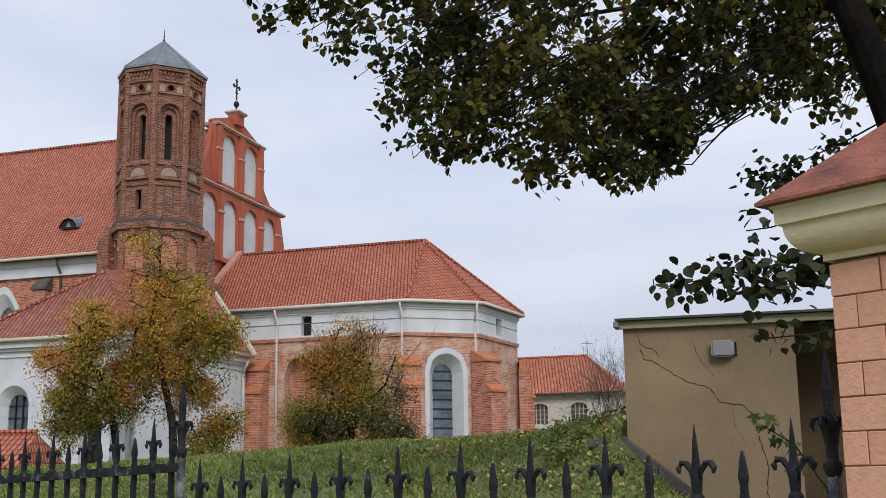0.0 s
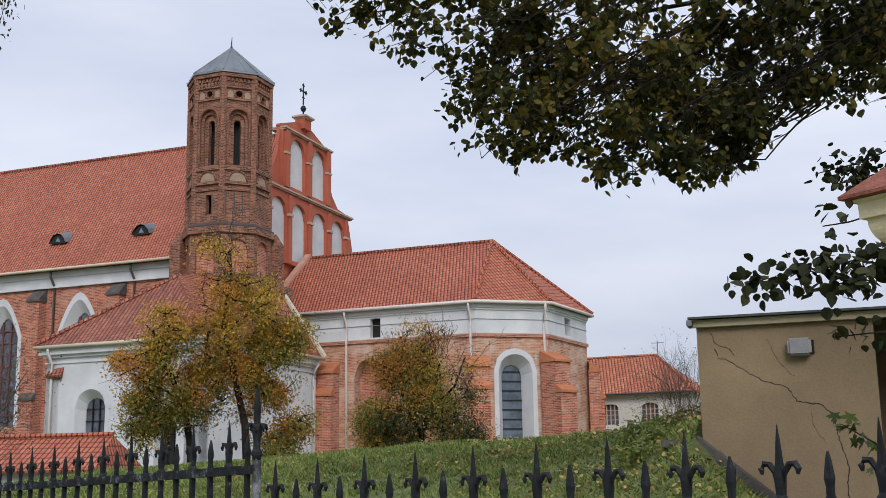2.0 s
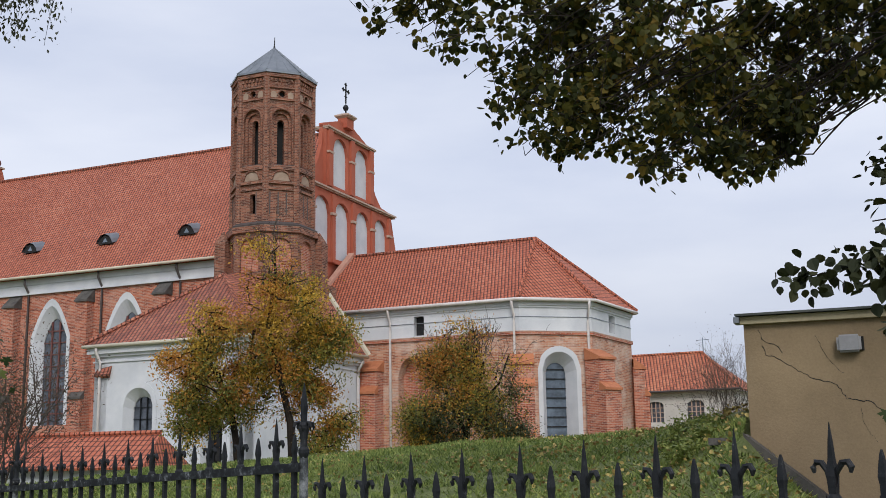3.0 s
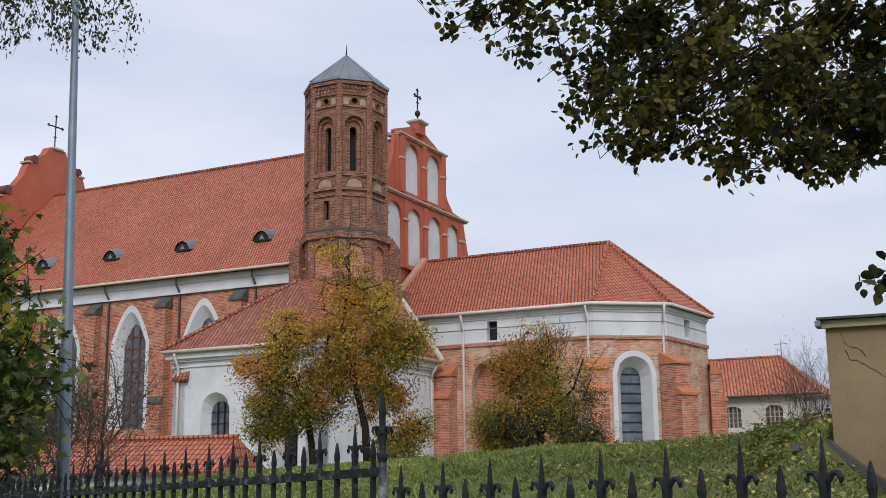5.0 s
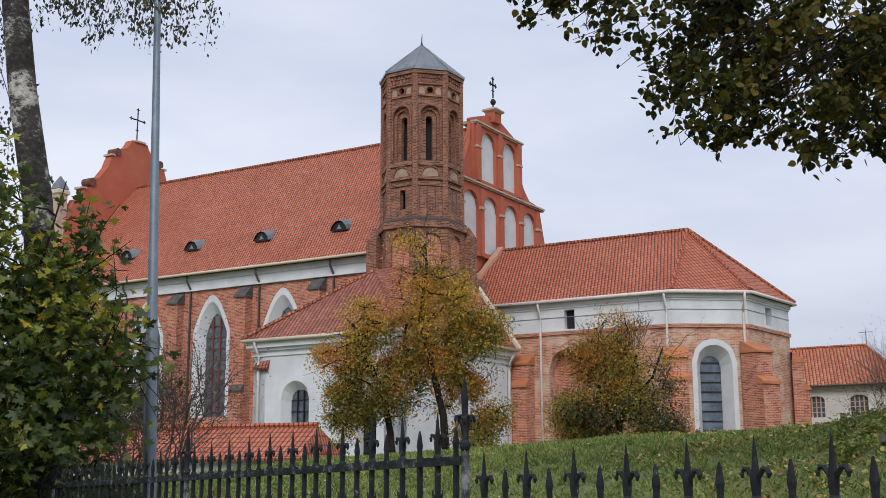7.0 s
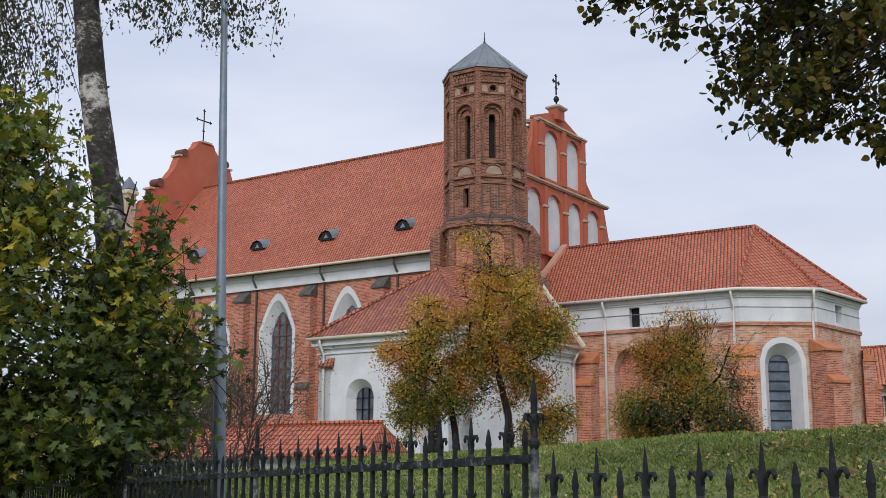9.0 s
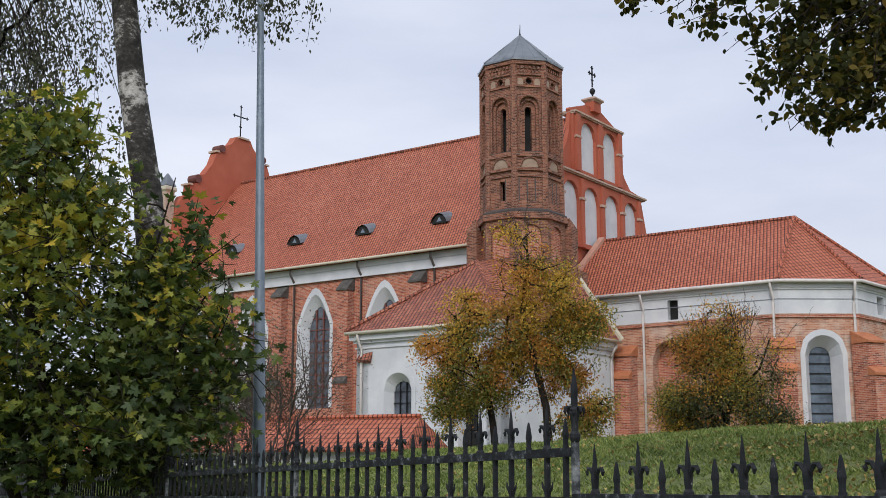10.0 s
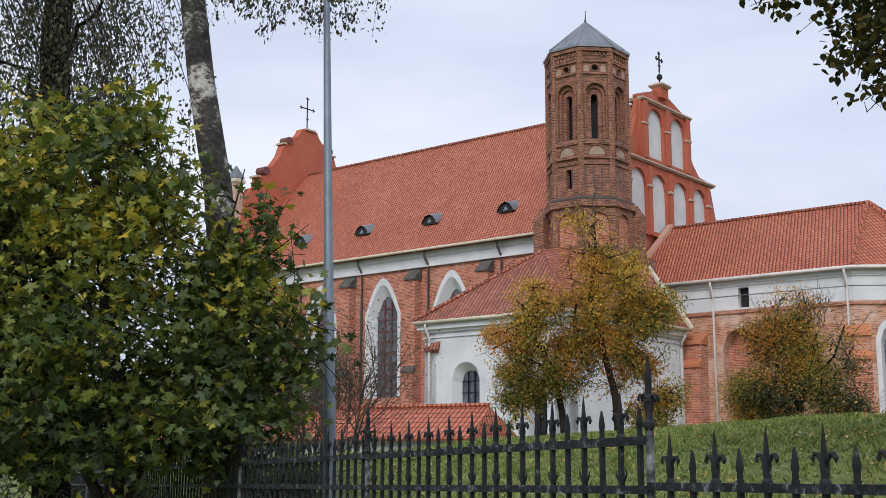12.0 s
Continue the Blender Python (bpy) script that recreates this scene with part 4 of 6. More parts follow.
def build_house():
    h = thing("rear_house", CH @ pose(-9, 66, 1.4), "low cream house with a red tile roof behind the apse", "house")
    m = pose(5.37, 69.79, 0, 0, 0, -20)
    s = Shape(m)
    wins = [(2.3, 0.5, 4.55, 5.55, 0.2, False), (4.7, 0.5, 4.55, 5.55, 0.2, False)]
    s.wall((-2.0, 0), (5.0, 0), 1.0, 6.35, 0.5, wins)
    s.wall((5.0, 0), (5.0, 6), 1.0, 6.35, 0.5)
    s.make("wall", M_CREAM_WALL, h, "pale plaster wall")
    Shape(m).box((-2.0, -0.12, 6.15), (5.12, -0.003, 6.4)).make("cornice", M_CREAM_WALL, h)
    for c, hw, z0, z1, rise, p in wins:
        arched_window(h, m, (-2.0, 0), (1, 0), c, hw + 0.01, hw, z0, z1, rise, False, 0.12, (4, 4, 0.028), "window", bar_mat=M_STONE, surround=False)
    r = Shape(m)
    e0, e1, z = (-2.0, -0.4, 6.35), (5.4, -0.4, 6.35), 8.85
    roof_slab(r, [e0, e1, (2.5, 3.2, z), (-2.0, 3.2, z)], 0.12)
    roof_slab(r, [e1, (5.4, 6.8, 6.35), (2.5, 3.2, z)], 0.12)
    roof = r.make("roof", M_TILE_BRIGHT, h, "orange-red tile roof")
    Shape(m).tube([e1, (2.5, 3.2, z)], 0.1, 6).make("hip_tiles", M_TILE_BRIGHT, roof)
    Shape(m).tube([(-2.0, 3.2, z), (2.5, 3.2, z)], 0.1, 6).make("ridge_tiles", M_TILE_BRIGHT, roof)
    Shape(m).tube([(2.6, 3.2, z), (2.6, 3.2, z + 0.9)], 0.03, 5).make("aerial", M_STEEL, h)
    Shape(m).tube([(2.2, 3.2, z + 0.75), (3.0, 3.2, z + 0.75)], 0.02, 5).make("aerial_bar", M_STEEL, h)
    Shape(m).tube([(-2.0, -0.45, 6.3), (5.45, -0.45, 6.3)], 0.07, 6).make("gutter", M_PIPE_D, h)


M_TILE_BRIGHT = tiles("orange_tiles", [(0.33, 0.09, 0.045), (0.45, 0.14, 0.07), (0.54, 0.22, 0.12)], 0.19, 0.27)
M_CREAM_WALL = plain("cream_render", (0.52, 0.49, 0.45), (0.63, 0.6, 0.56), 0.9, 0.8)
build_low_wing()
build_house()


# ---- the rendered hut with its concrete coping ----
HUT = pose(1.352, 8.675, 0, 0, 0, -15)       # front left corner; x along the front, -y outward


def build_hut():
    h = thing("utility_hut", pose(2.6, 9.2, 1.0), "small ochre rendered hut with a flat roof and cracked wall", "hut")
    s = Shape(HUT)
    s.box((0, 0, 0.3), (1.235, 2.2, 2.715))
    s.make("wall", M_HUT, h, "ochre rendered wall with a long crack")
    s = Shape(HUT)
    s.box((1.237, 0.75, 0.3), (2.598, 2.2, 2.74))
    s.make("recess_wall", M_HUT, h)
    # plain sheet over the recess wall; porch shade deepens its brown
    s = Shape(HUT)
    s.box((1.26, 0.7, 0.3), (2.5, 0.747, 2.5))
    s.make("recess_shade_panel", M_BROWN, h, "dark brown panel added for the shaded wall of the porch recess")
    s = Shape(HUT)
    s.box((2.6, 0, 0.3), (3.3, 2.2, 2.71))
    s.make("wall", M_HUT, h)
    r = Shape(HUT)
    r.box((-0.02, -0.05, 2.665), (3.4, -0.003, 2.718))
    r.make("fascia", M_HUT_TRIM, h, "pale fascia board")
    r = Shape(HUT)
    r.add([(-0.05, -0.1, 2.722), (3.45, -0.1, 2.722), (3.45, 2.3, 2.825), (-0.05, 2.3, 2.825), (-0.05, -0.1, 2.738), (3.45, -0.1, 2.738), (3.45, 2.3, 2.845), (-0.05, 2.3, 2.845)], [(0, 1, 5, 4), (4, 5, 6, 7), (3, 0, 4, 7), (1, 2, 6, 5), (0, 3, 2, 1)])
    r.make("roof", M_ZINC_DARK, h, "thin dark sheet metal roof edge")
    g = Shape(HUT)
    g.box((-0.062, -0.09, 2.675), (-0.022, 0.08, 2.716))
    g.make("gutter_end", M_ZINC, h)
    # the crack: an irregular dark groove with a lighter branch
    rnd = random.Random(5)

    def crack(pts, w, name):
        c = Shape(HUT)
        path = []
        for (x0, z0), (x1, z1) in zip(pts, pts[1:]):
            n = max(2, int(math.hypot(x1 - x0, z1 - z0) / 0.02))
            for k in range(n):
                f = k / n
                path.append((x0 + (x1 - x0) * f + rnd.uniform(-0.006, 0.006), -0.0015, z0 + (z1 - z0) * f + rnd.uniform(-0.006, 0.006)))
        c.tube(path, [w * rnd.uniform(0.5, 1.3) for _ in path], 4)
        c.make(name, M_DARK, h, "dark crack in the render")

    crack([(0.1, 2.62), (0.137, 2.535), (0.229, 2.505), (0.27, 2.43)], 0.0024, "crack")
    crack([(0.125, 2.5), (0.146, 2.44), (0.21, 2.42), (0.333, 2.336), (0.458, 2.25), (0.624, 2.205), (0.678, 2.1), (0.853, 2.07), (0.928, 1.965), (0.945, 1.82), (1.0, 1.63), (0.975, 1.5), (0.986, 1.3)], 0.003, "crack")
    crack([(0.5, 2.556), (0.562, 2.408), (0.64, 2.31), (0.687, 2.26)], 0.0014, "crack")
    crack([(0.77, 2.03), (0.775, 1.95), (0.81, 1.86), (0.874, 1.775)], 0.001, "crack")
    lamp = thing("bulkhead_lamp", HUT @ pose(0.725, 0, 2.485), "grey rectangular bulkhead lamp on the hut wall", "lamp")
    b = bmesh.new()
    bmesh.ops.create_cube(b, size=1, matrix=Matrix.LocRotScale((0, -0.045, 0), None, (0.165, 0.09, 0.125)))
    bmesh.ops.bevel(b, geom=b.edges[:], offset=0.018, segments=3, affect="EDGES")
    me = bpy.data.meshes.new("housing")
    b.to_mesh(me)
    b.free()
    me.materials.append(M_GREYBOX)
    o = new("housing", me)
    o.parent = lamp
    Shape(HUT @ pose(0.725, 0, 2.485)).box((-0.07, -0.012, -0.05), (0.1, -0.001, 0.05)).make("backplate", M_DARK, lamp)
    Shape(HUT @ pose(0.725, 0, 2.485)).box((-0.065, -0.094, -0.05), (0.065, -0.0905, 0.05)).make("lens", M_WHITE_DULL, lamp)
    # sloping concrete coping that runs down in front of the hut
    c = thing("concrete_coping", pose(1.4, 8.0, 1.6), "sloping weathered concrete coping slabs beside the hut", "coping")
    p0, p1 = Vector((-0.02, -0.15, 1.87)), Vector((1.3, -0.3, 0.79))
    n = 5
    for k in range(n):
        a = p0.lerp(p1, (k + 0.012) / n)
        b2 = p0.lerp(p1, (k + 1 - 0.012) / n)
        sd, dn = Vector((0, 0.17, 0)), Vector((0, 0, 0.085))
        q = Shape(HUT)
        q.add([a - sd, b2 - sd, b2 + sd, a + sd, a - sd - dn, b2 - sd - dn, b2 + sd - dn, a + sd - dn], [(0, 1, 2, 3), (0, 4, 5, 1), (1, 5, 6, 2), (2, 6, 7, 3), (3, 7, 4, 0)])
        q.make("slab", M_CONC, c)
    q = Shape(HUT)
    sd, lo = Vector((0, 0.1, 0)), Vector((0, 0, 0.07))
    q.add([p0 - sd - lo, p1 - sd - lo, p1 + sd - lo, p0 + sd - lo, Vector((*(p0 - sd).xy, 0.6)), Vector((*(p1 - sd).xy, 0.3)), Vector((*(p1 + sd).xy, 0.3)), Vector((*(p0 + sd).xy, 0.6))], [(0, 1, 5, 4), (1, 2, 6, 5), (2, 3, 7, 6), (3, 0, 4, 7)])
    q.make("retaining_wall", M_CONC, c)
    q = Shape(HUT)
    q.box((-0.26, -0.32, 1.79), (0.03, -0.285, 1.84)).box((-0.26, -0.284, 1.79), (-0.03, -0.02, 1.838))
    q.make("slab", M_CONC, c)


# brown of the recess wall with the porch shade put into it
M_BROWN = plain("shaded_recess_brown", (0.07, 0.04, 0.02), (0.13, 0.078, 0.04), 0.8, 4.0)
M_ZINC_DARK = plain("dark_sheet_metal", (0.04, 0.05, 0.045), (0.09, 0.10, 0.09), 0.6, 4.0)
M_WHITE_DULL = plain("dull_lens", (0.22, 0.22, 0.23), (0.3, 0.3, 0.31), 0.4, 8.0)
build_hut()

# ---- gate pillar of painted brick ----
PIL = pose(0.895, 2.63, 0, 0, 0, -51)       # corner; x runs along the seen face, y into the pillar


def build_pillar():
    p = thing("gate_pillar", PIL @ pose(0.26, 0.26, 0), "salmon-painted brick gate pillar with a cream moulded cap", "pillar")
    W = 0.52
    s = Shape(PIL)
    s.box((0.004, 0.004, 0.0), (W - 0.004, W - 0.004, 2.07))
    s.make("core", M_JOINT, p)
    z = 0.02
    row = 0
    rnd = random.Random(3)
    h = 0.0765
    meshes = {}
    top = 2.066

    def block(x0, y0, x1, y1, zz):
        key = (round(x1 - x0, 3), round(y1 - y0, 3))
        if key not in meshes:
            b = bmesh.new()
            bmesh.ops.create_cube(b, size=1, matrix=Matrix.LocRotScale((0, 0, 0), None, (key[0], key[1], h - 0.003)))
            bmesh.ops.bevel(b, geom=b.edges[:], offset=0.0016, segments=1, affect="EDGES")
            me = bpy.data.meshes.new("brick")
            b.to_mesh(me)
            b.free()
            me.materials.append(M_PINK)
            meshes[key] = me
        o = new("brick", meshes[key])
        o.parent = p
        jit = pose(rnd.uniform(-0.0012, 0.0012), rnd.uniform(-0.0012, 0.0012), 0, rnd.uniform(-0.3, 0.3), rnd.uniform(-0.3, 0.3), rnd.uniform(-0.3, 0.3))
        o.matrix_local = WORLD[p.name].inverted() @ PIL @ pose((x0 + x1) / 2, (y0 + y1) / 2, zz) @ jit

    g = 0.003
    zz = top - h / 2
    while zz > 0.05:
        cuts = [0.0, 0.125, 0.39, 0.52] if row % 2 == 0 else [0.0, 0.062, 0.325, 0.52]
        for a, b in zip(cuts, cuts[1:]):
            block(a + (g / 2 if a else 0), 0, b - (g / 2 if b < W else 0), 0.1, zz)
            block(a + (g / 2 if a else 0), W - 0.1, b - (g / 2 if b < W else 0), W, zz)
        side = [0.1, 0.26, 0.42] if row % 2 == 0 else [0.1, 0.39, 0.42]
        for a, b in zip(side, side[1:]):
            block(0, a + g / 2, 0.1, b - g / 2, zz)
            block(W - 0.1, a + g / 2, W, b - g / 2, zz)
        zz -= h
        row += 1
    # moulded cap: fillet, ogee, corona; then a low pyramid of red-brown sheet
    prof = [(0.01, 2.068), (0.01, 2.084), (0.018, 2.087)]
    prof += [(0.018 + 0.062 * math.sin(radians(a)), 2.087 + 0.064 * (1 - math.cos(radians(a)))) for a in range(10, 91, 10)]
    prof += [(0.082, 2.154), (0.094, 2.157), (0.095, 2.192), (0.102, 2.197), (0.104, 2.202)]
    prof = [(d * 0.87, z + 0.006) for d, z in prof]
    c = Shape(PIL)
    c.loft([[(-d, -d, z), (W + d, -d, z), (W + d, W + d, z), (-d, W + d, z)] for d, z in prof])
    c.make("cap_moulding", M_CREAM_CAP, p, "cream painted moulded cornice")
    r = Shape(PIL)
    d = 0.103
    n = 10
    rings = []
    for k in range(n + 1):
        f = k / n
        q = (d + W / 2) * (1 - f) + 0.01
        zc = 2.217 + 0.3 * f
        rings.append([(W / 2 - q, W / 2 - q, zc), (W / 2 + q, W / 2 - q, zc), (W / 2 + q, W / 2 + q, zc), (W / 2 - q, W / 2 + q, zc)])
    r.loft([[(x, y, 2.209) for x, y, _ in rings[0]]] + rings)
    r.make("cap_roof", M_CAP, p, "red-brown weathered pyramid cap")


M_CREAM_CAP = plain("cream_painted_cornice", (0.62, 0.5, 0.31), (0.78, 0.67, 0.46), 0.7, 4.0, 0.0, 0.3, 50)
build_pillar()


# ---- wrought iron fence ----
def fleur(s, x, z, size=1.0):
    """Spear with two curled leaves and a collar, tip at z; x along the fence, y across."""
    k = size
    s.lathe((x, 0), [(0.0115 * k, z - 0.2 * k), (0.0165 * k, z - 0.135 * k), (0.0135 * k, z - 0.112 * k), (0.0105 * k, z - 0.095 * k), (0.0065 * k, z - 0.045 * k), (0.001, z)], 4, radians(45))
    for d in (-1, 1):
        path = [(x + d * 0.006 * k, 0, z - 0.16 * k), (x + d * 0.014 * k, 0, z - 0.122 * k), (x + d * 0.029 * k, 0, z - 0.101 * k), (x + d * 0.045 * k, 0, z - 0.1 * k), (x + d * 0.054 * k, 0, z - 0.113 * k), (x + d * 0.051 * k, 0, z - 0.127 * k)]
        s.tube(path, [0.007 * k, 0.0075 * k, 0.0085 * k, 0.0095 * k, 0.0085 * k, 0.004 * k], 6)
    s.lathe((x, 0), [(0.012 * k, z - 0.222 * k), (0.019 * k, z - 0.212 * k), (0.0205 * k, z - 0.2 * k), (0.019 * k, z - 0.188 * k), (0.012 * k, z - 0.178 * k)], 10)


def spear(s, x, z):
    s.lathe((x, 0), [(0.011, z - 0.13), (0.011, z - 0.085), (0.0145, z - 0.066), (0.011, z - 0.04), (0.007, z - 0.015), (0.003, z)], 4, radians(45))


def fence_post(f, m, tip, z0):
    """Square post with an ornate head."""
    p = Shape(m).box((-0.0125, -0.0125, z0), (0.0125, 0.0125, tip - 0.3)).make("post", M_POST, f, "square iron post with a crowned spear head")
    Shape(m).lathe((0, 0), [(0.014, tip - 0.305), (0.019, tip - 0.297), (0.023, tip - 0.285), (0.023, tip - 0.272), (0.015, tip - 0.26), (0.0135, tip - 0.2), (0.02, tip - 0.185), (0.02, tip - 0.172), (0.013, tip - 0.16)], 12).make("collar", M_IRON, p)
    s = Shape(m)
    s.lathe((0, 0), [(0.013, tip - 0.2), (0.014, tip - 0.12), (0.0155, tip - 0.095), (0.01, tip - 0.05), (0.002, tip)], 4, radians(45))
    s.make("spear_head", M_IRON, p)
    for turn in range(4):
        q = Shape(m @ pose(0, 0, 0, 0, 0, 90 * turn))
        z = tip - 0.05
        q.tube([(0.009, 0, z - 0.18), (0.017, 0, z - 0.135), (0.029, 0, z - 0.112), (0.042, 0, z - 0.114), (0.048, 0, z - 0.132), (0.043, 0, z - 0.145)], [0.007, 0.008, 0.0085, 0.008, 0.006, 0.003], 6)
        q.make("curl", M_IRON, p)


def fence_panel(p, m, length, tip0, tip1, rails, pitch, first, base, n, hoops=False):
    """Pickets from x = first every pitch metres, every other one a fleur; tips run from tip0 to tip1."""
    for off, hh in rails:
        s = Shape(m)
        za, zb = tip0 + off, tip1 + off
        s.add([(0, -0.02, za), (length, -0.02, zb), (length, 0.02, zb), (0, 0.02, za), (0, -0.02, za + hh), (length, -0.02, zb + hh), (length, 0.02, zb + hh), (0, 0.02, za + hh)], [(0, 1, 5, 4), (2, 3, 7, 6), (4, 5, 6, 7), (1, 0, 3, 2)])
        s.make("rail", M_IRON_GREY, p)
    rnd = random.Random(int(abs(tip0 * 1000 + length * 77)))
    for k in range(n):
        x = first + pitch * k
        if x > length - 0.03:
            break
        tip = tip0 + (tip1 - tip0) * x / length
        s = Shape(m @ pose(x, 0, 0, 0, rnd.uniform(-0.18, 0.18), 0))
        if k % 2 == 0:
            fleur(s, 0, tip)
            s.box((-0.0095, -0.0095, base), (0.0095, 0.0095, tip - 0.19))
            if hoops:
                for d in (-1, 1):
                    s.tube([(0, 0, tip - 0.47), (d * 0.02, 0, tip - 0.5), (d * 0.05, 0, tip - 0.57), (d * 0.06, 0, tip - 0.66)], 0.007, 5)
                    s.tube([(0, 0, tip - 0.40), (d * 0.015, 0, tip - 0.37), (d * 0.035, 0, tip - 0.35), (d * 0.04, 0, tip - 0.33)], [0.008, 0.008, 0.006, 0.003], 5)
        else:
            spear(s, 0, tip - 0.075)
            s.box((-0.0095, -0.0095, base), (0.0095, 0.0095, tip - 0.185))
        s.make("picket", M_IRON, p)


M_IRON_GREY, _n, _l, _b = mat_base("worn_black_iron", 0.6)
_b.inputs["Specular IOR Level"].default_value = 0.25
_w = tex_noise(_n, _l, coords(_n), 21.0, 6, 0.7)
_l.new(ramp(_n, _l, _w, [(0.46, (0.008, 0.009, 0.012)), (0.56, (0.03, 0.034, 0.04)), (0.64, (0.16, 0.17, 0.185)), (0.74, (0.36, 0.37, 0.38))]), _b.inputs["Base Color"])
bump(_n, _l, _b, _w, 0.4, 0.005)
M_POST, _n, _l, _b = mat_base("worn_grey_post", 0.6)
_w = tex_noise(_n, _l, coords(_n), 17.0, 7, 0.72)
_l.new(ramp(_n, _l, _w, [(0.36, (0.014, 0.016, 0.019)), (0.48, (0.05, 0.055, 0.06)), (0.56, (0.16, 0.17, 0.18)), (0.7, (0.34, 0.35, 0.36))]), _b.inputs["Base Color"])
bump(_n, _l, _b, _w, 0.5, 0.005)
FENCE_DIR = -43.95      # turn of the fence line


def fence_at(i):
    """Plan point i spear pitches along the fence line."""
    return (-0.779 + 0.2033 * i, 4.457 - 0.196 * i)


def build_fence():
    S = 0.2824
    f = thing("iron_fence", pose(*fence_at(-1.42), 0), "black wrought iron fence with fleur-de-lis spears", "fence")
    fence_post(f, pose(*fence_at(-1.42), 0, 0, 0, FENCE_DIR), 1.99, 0.0)
    fence_post(f, pose(*fence_at(8.4), 0, 0, 0, FENCE_DIR), 1.887, 0.0)
    # low panel towards the gate
    x0, y0 = fence_at(-1.42)
    fence_panel(f, pose(x0, y0, 0, 0, 0, FENCE_DIR), 9.9 * S, 1.678, 1.73, [(-0.228, 0.032), (-1.25, 0.034)], S / 2, S * 0.465, 0.28, 30)
    # taller panels falling away along the street
    ends = [-1.42, -12.6, -23.8, -35.0, -46.2, -57.4, -68.6]
    for j, (a, b) in enumerate(zip(ends, ends[1:])):
        xb, yb = fence_at(b)
        drop = 0.0245
        ta = 1.86 - drop * (ends[0] - a) * S
        tb = 1.86 - drop * (ends[0] - b) * S
        fence_panel(f, pose(xb, yb, 0, 0, 0, FENCE_DIR), (a - b) * S, tb, ta, [(-0.23, 0.036), (-0.425, 0.034), (-1.45, 0.034)], S / 2, S * 0.42, 0.2 - 0.1 * j, 40, True)
        fence_post(f, pose(xb, yb, 0, 0, 0, FENCE_DIR), tb + 0.11, -0.2 - 0.1 * j)


build_fence()
board = thing("blue_board", pose(*fence_at(7.2), 1.3, 0, 0, FENCE_DIR), "blue painted board fixed to the fence", "sign")
Shape(pose(*fence_at(7.2), 0, 0, 0, FENCE_DIR) @ pose(0, -0.04, 0)).box((0.06, 0, 1.2), (0.36, 0.012, 1.532)).make("panel", M_BLUE, board)

# ---- lamp post ----
lp = thing("lamp_post", pose(-5.56, 10.86, 0), "tall tapered galvanised steel lamp post", "lamp post")
Shape().tube([(-5.56, 10.86, -0.2), (-5.6, 10.85, 1.3), (-5.66, 10.82, 3.9), (-5.72, 10.79, 6.5), (-5.78, 10.76, 9.0)], [0.078, 0.072, 0.05, 0.036, 0.032], 14).make("pole", M_STEEL, lp, smooth=True)
Shape().tube([(-5.56, 10.86, -0.2), (-5.58, 10.86, 0.9)], 0.088, 14).make("sleeve", M_STEEL, lp, smooth=True)
Shape().tube([(-5.78, 10.76, 8.95), (-5.6, 10.3, 9.3), (-5.3, 9.6, 9.4)], [0.03, 0.025, 0.02], 8).make("arm", M_STEEL, lp)


# ---- trees ----
LEAF_LINDEN = [(0, 0), (-0.32, 0.1), (-0.48, 0.42), (-0.34, 0.72), (0, 1.05), (0.34, 0.72), (0.48, 0.42), (0.32, 0.1)]
LEAF_SMALL = [(0, 0), (-0.28, 0.45), (0, 1.0), (0.28, 0.45)]
LOBES = [(-0.1, 0.0), (-0.46, -0.1), (-0.36, 0.1), (-0.3, 0.15), (-0.56, 0.27), (-0.74, 0.44), (-0.5, 0.45), (-0.44, 0.58), (-0.17, 0.42), (-0.26, 0.8), (-0.12, 0.78)]
LEAF_MAPLE = [(0, 0)] + LOBES + [(0, 1.1)] + [(-x, y) for x, y in reversed(LOBES)]


def leaves(name, points, sizes, outline, mat, parent, droop=0.6, seed=1, fold=0.18):
    """One mesh of many leaves, each an outline folded along its rib."""
    rng = np.random.default_rng(seed)
    n, k = len(points), len(outline)
    pts = np.asarray(points, float)
    out = np.array([(x, y, -fold * abs(x)) for x, y in outline])
    az = rng.uniform(0, 2 * math.pi, n)
    tilt = rng.normal(-droop, 0.55, n)
    rollv = rng.normal(0, 0.7, n)
    d = np.stack([np.cos(az) * np.cos(tilt), np.sin(az) * np.cos(tilt), np.sin(tilt)], 1)
    side = np.stack([-np.sin(az), np.cos(az), np.zeros(n)], 1)
    up = np.cross(side, d)
    s2 = side * np.cos(rollv)[:, None] + up * np.sin(rollv)[:, None]
    u2 = np.cross(s2, d)
    sz = np.asarray(sizes, float)[:, None, None]
    v = pts[:, None, :] + sz * (out[None, :, 0:1] * s2[:, None, :] + out[None, :, 1:2] * d[:, None, :] + out[None, :, 2:3] * u2[:, None, :])
    v = v.reshape(-1, 3)
    inv = WORLD[parent.name].inverted()
    off = np.array(inv.translation)
    v = v + off
    half = k // 2
    a = [0] + list(range(1, half + 1))
    b = [0, half] + list(range(half + 1, k))
    me = bpy.data.meshes.new(name)
    base = np.arange(n) * k
    la = np.concatenate([np.tile(np.array(a), (n, 1)) + base[:, None], ], 1)
    lb = np.tile(np.array(b), (n, 1)) + base[:, None]
    me.from_pydata(v.tolist(), [], la.tolist() + lb.tolist())
    me.materials.append(mat)
    ob = new(name, me)
    ob.parent = parent
    WORLD[ob.name] = WORLD[parent.name]
    return tagged(ob, kind="stuff")


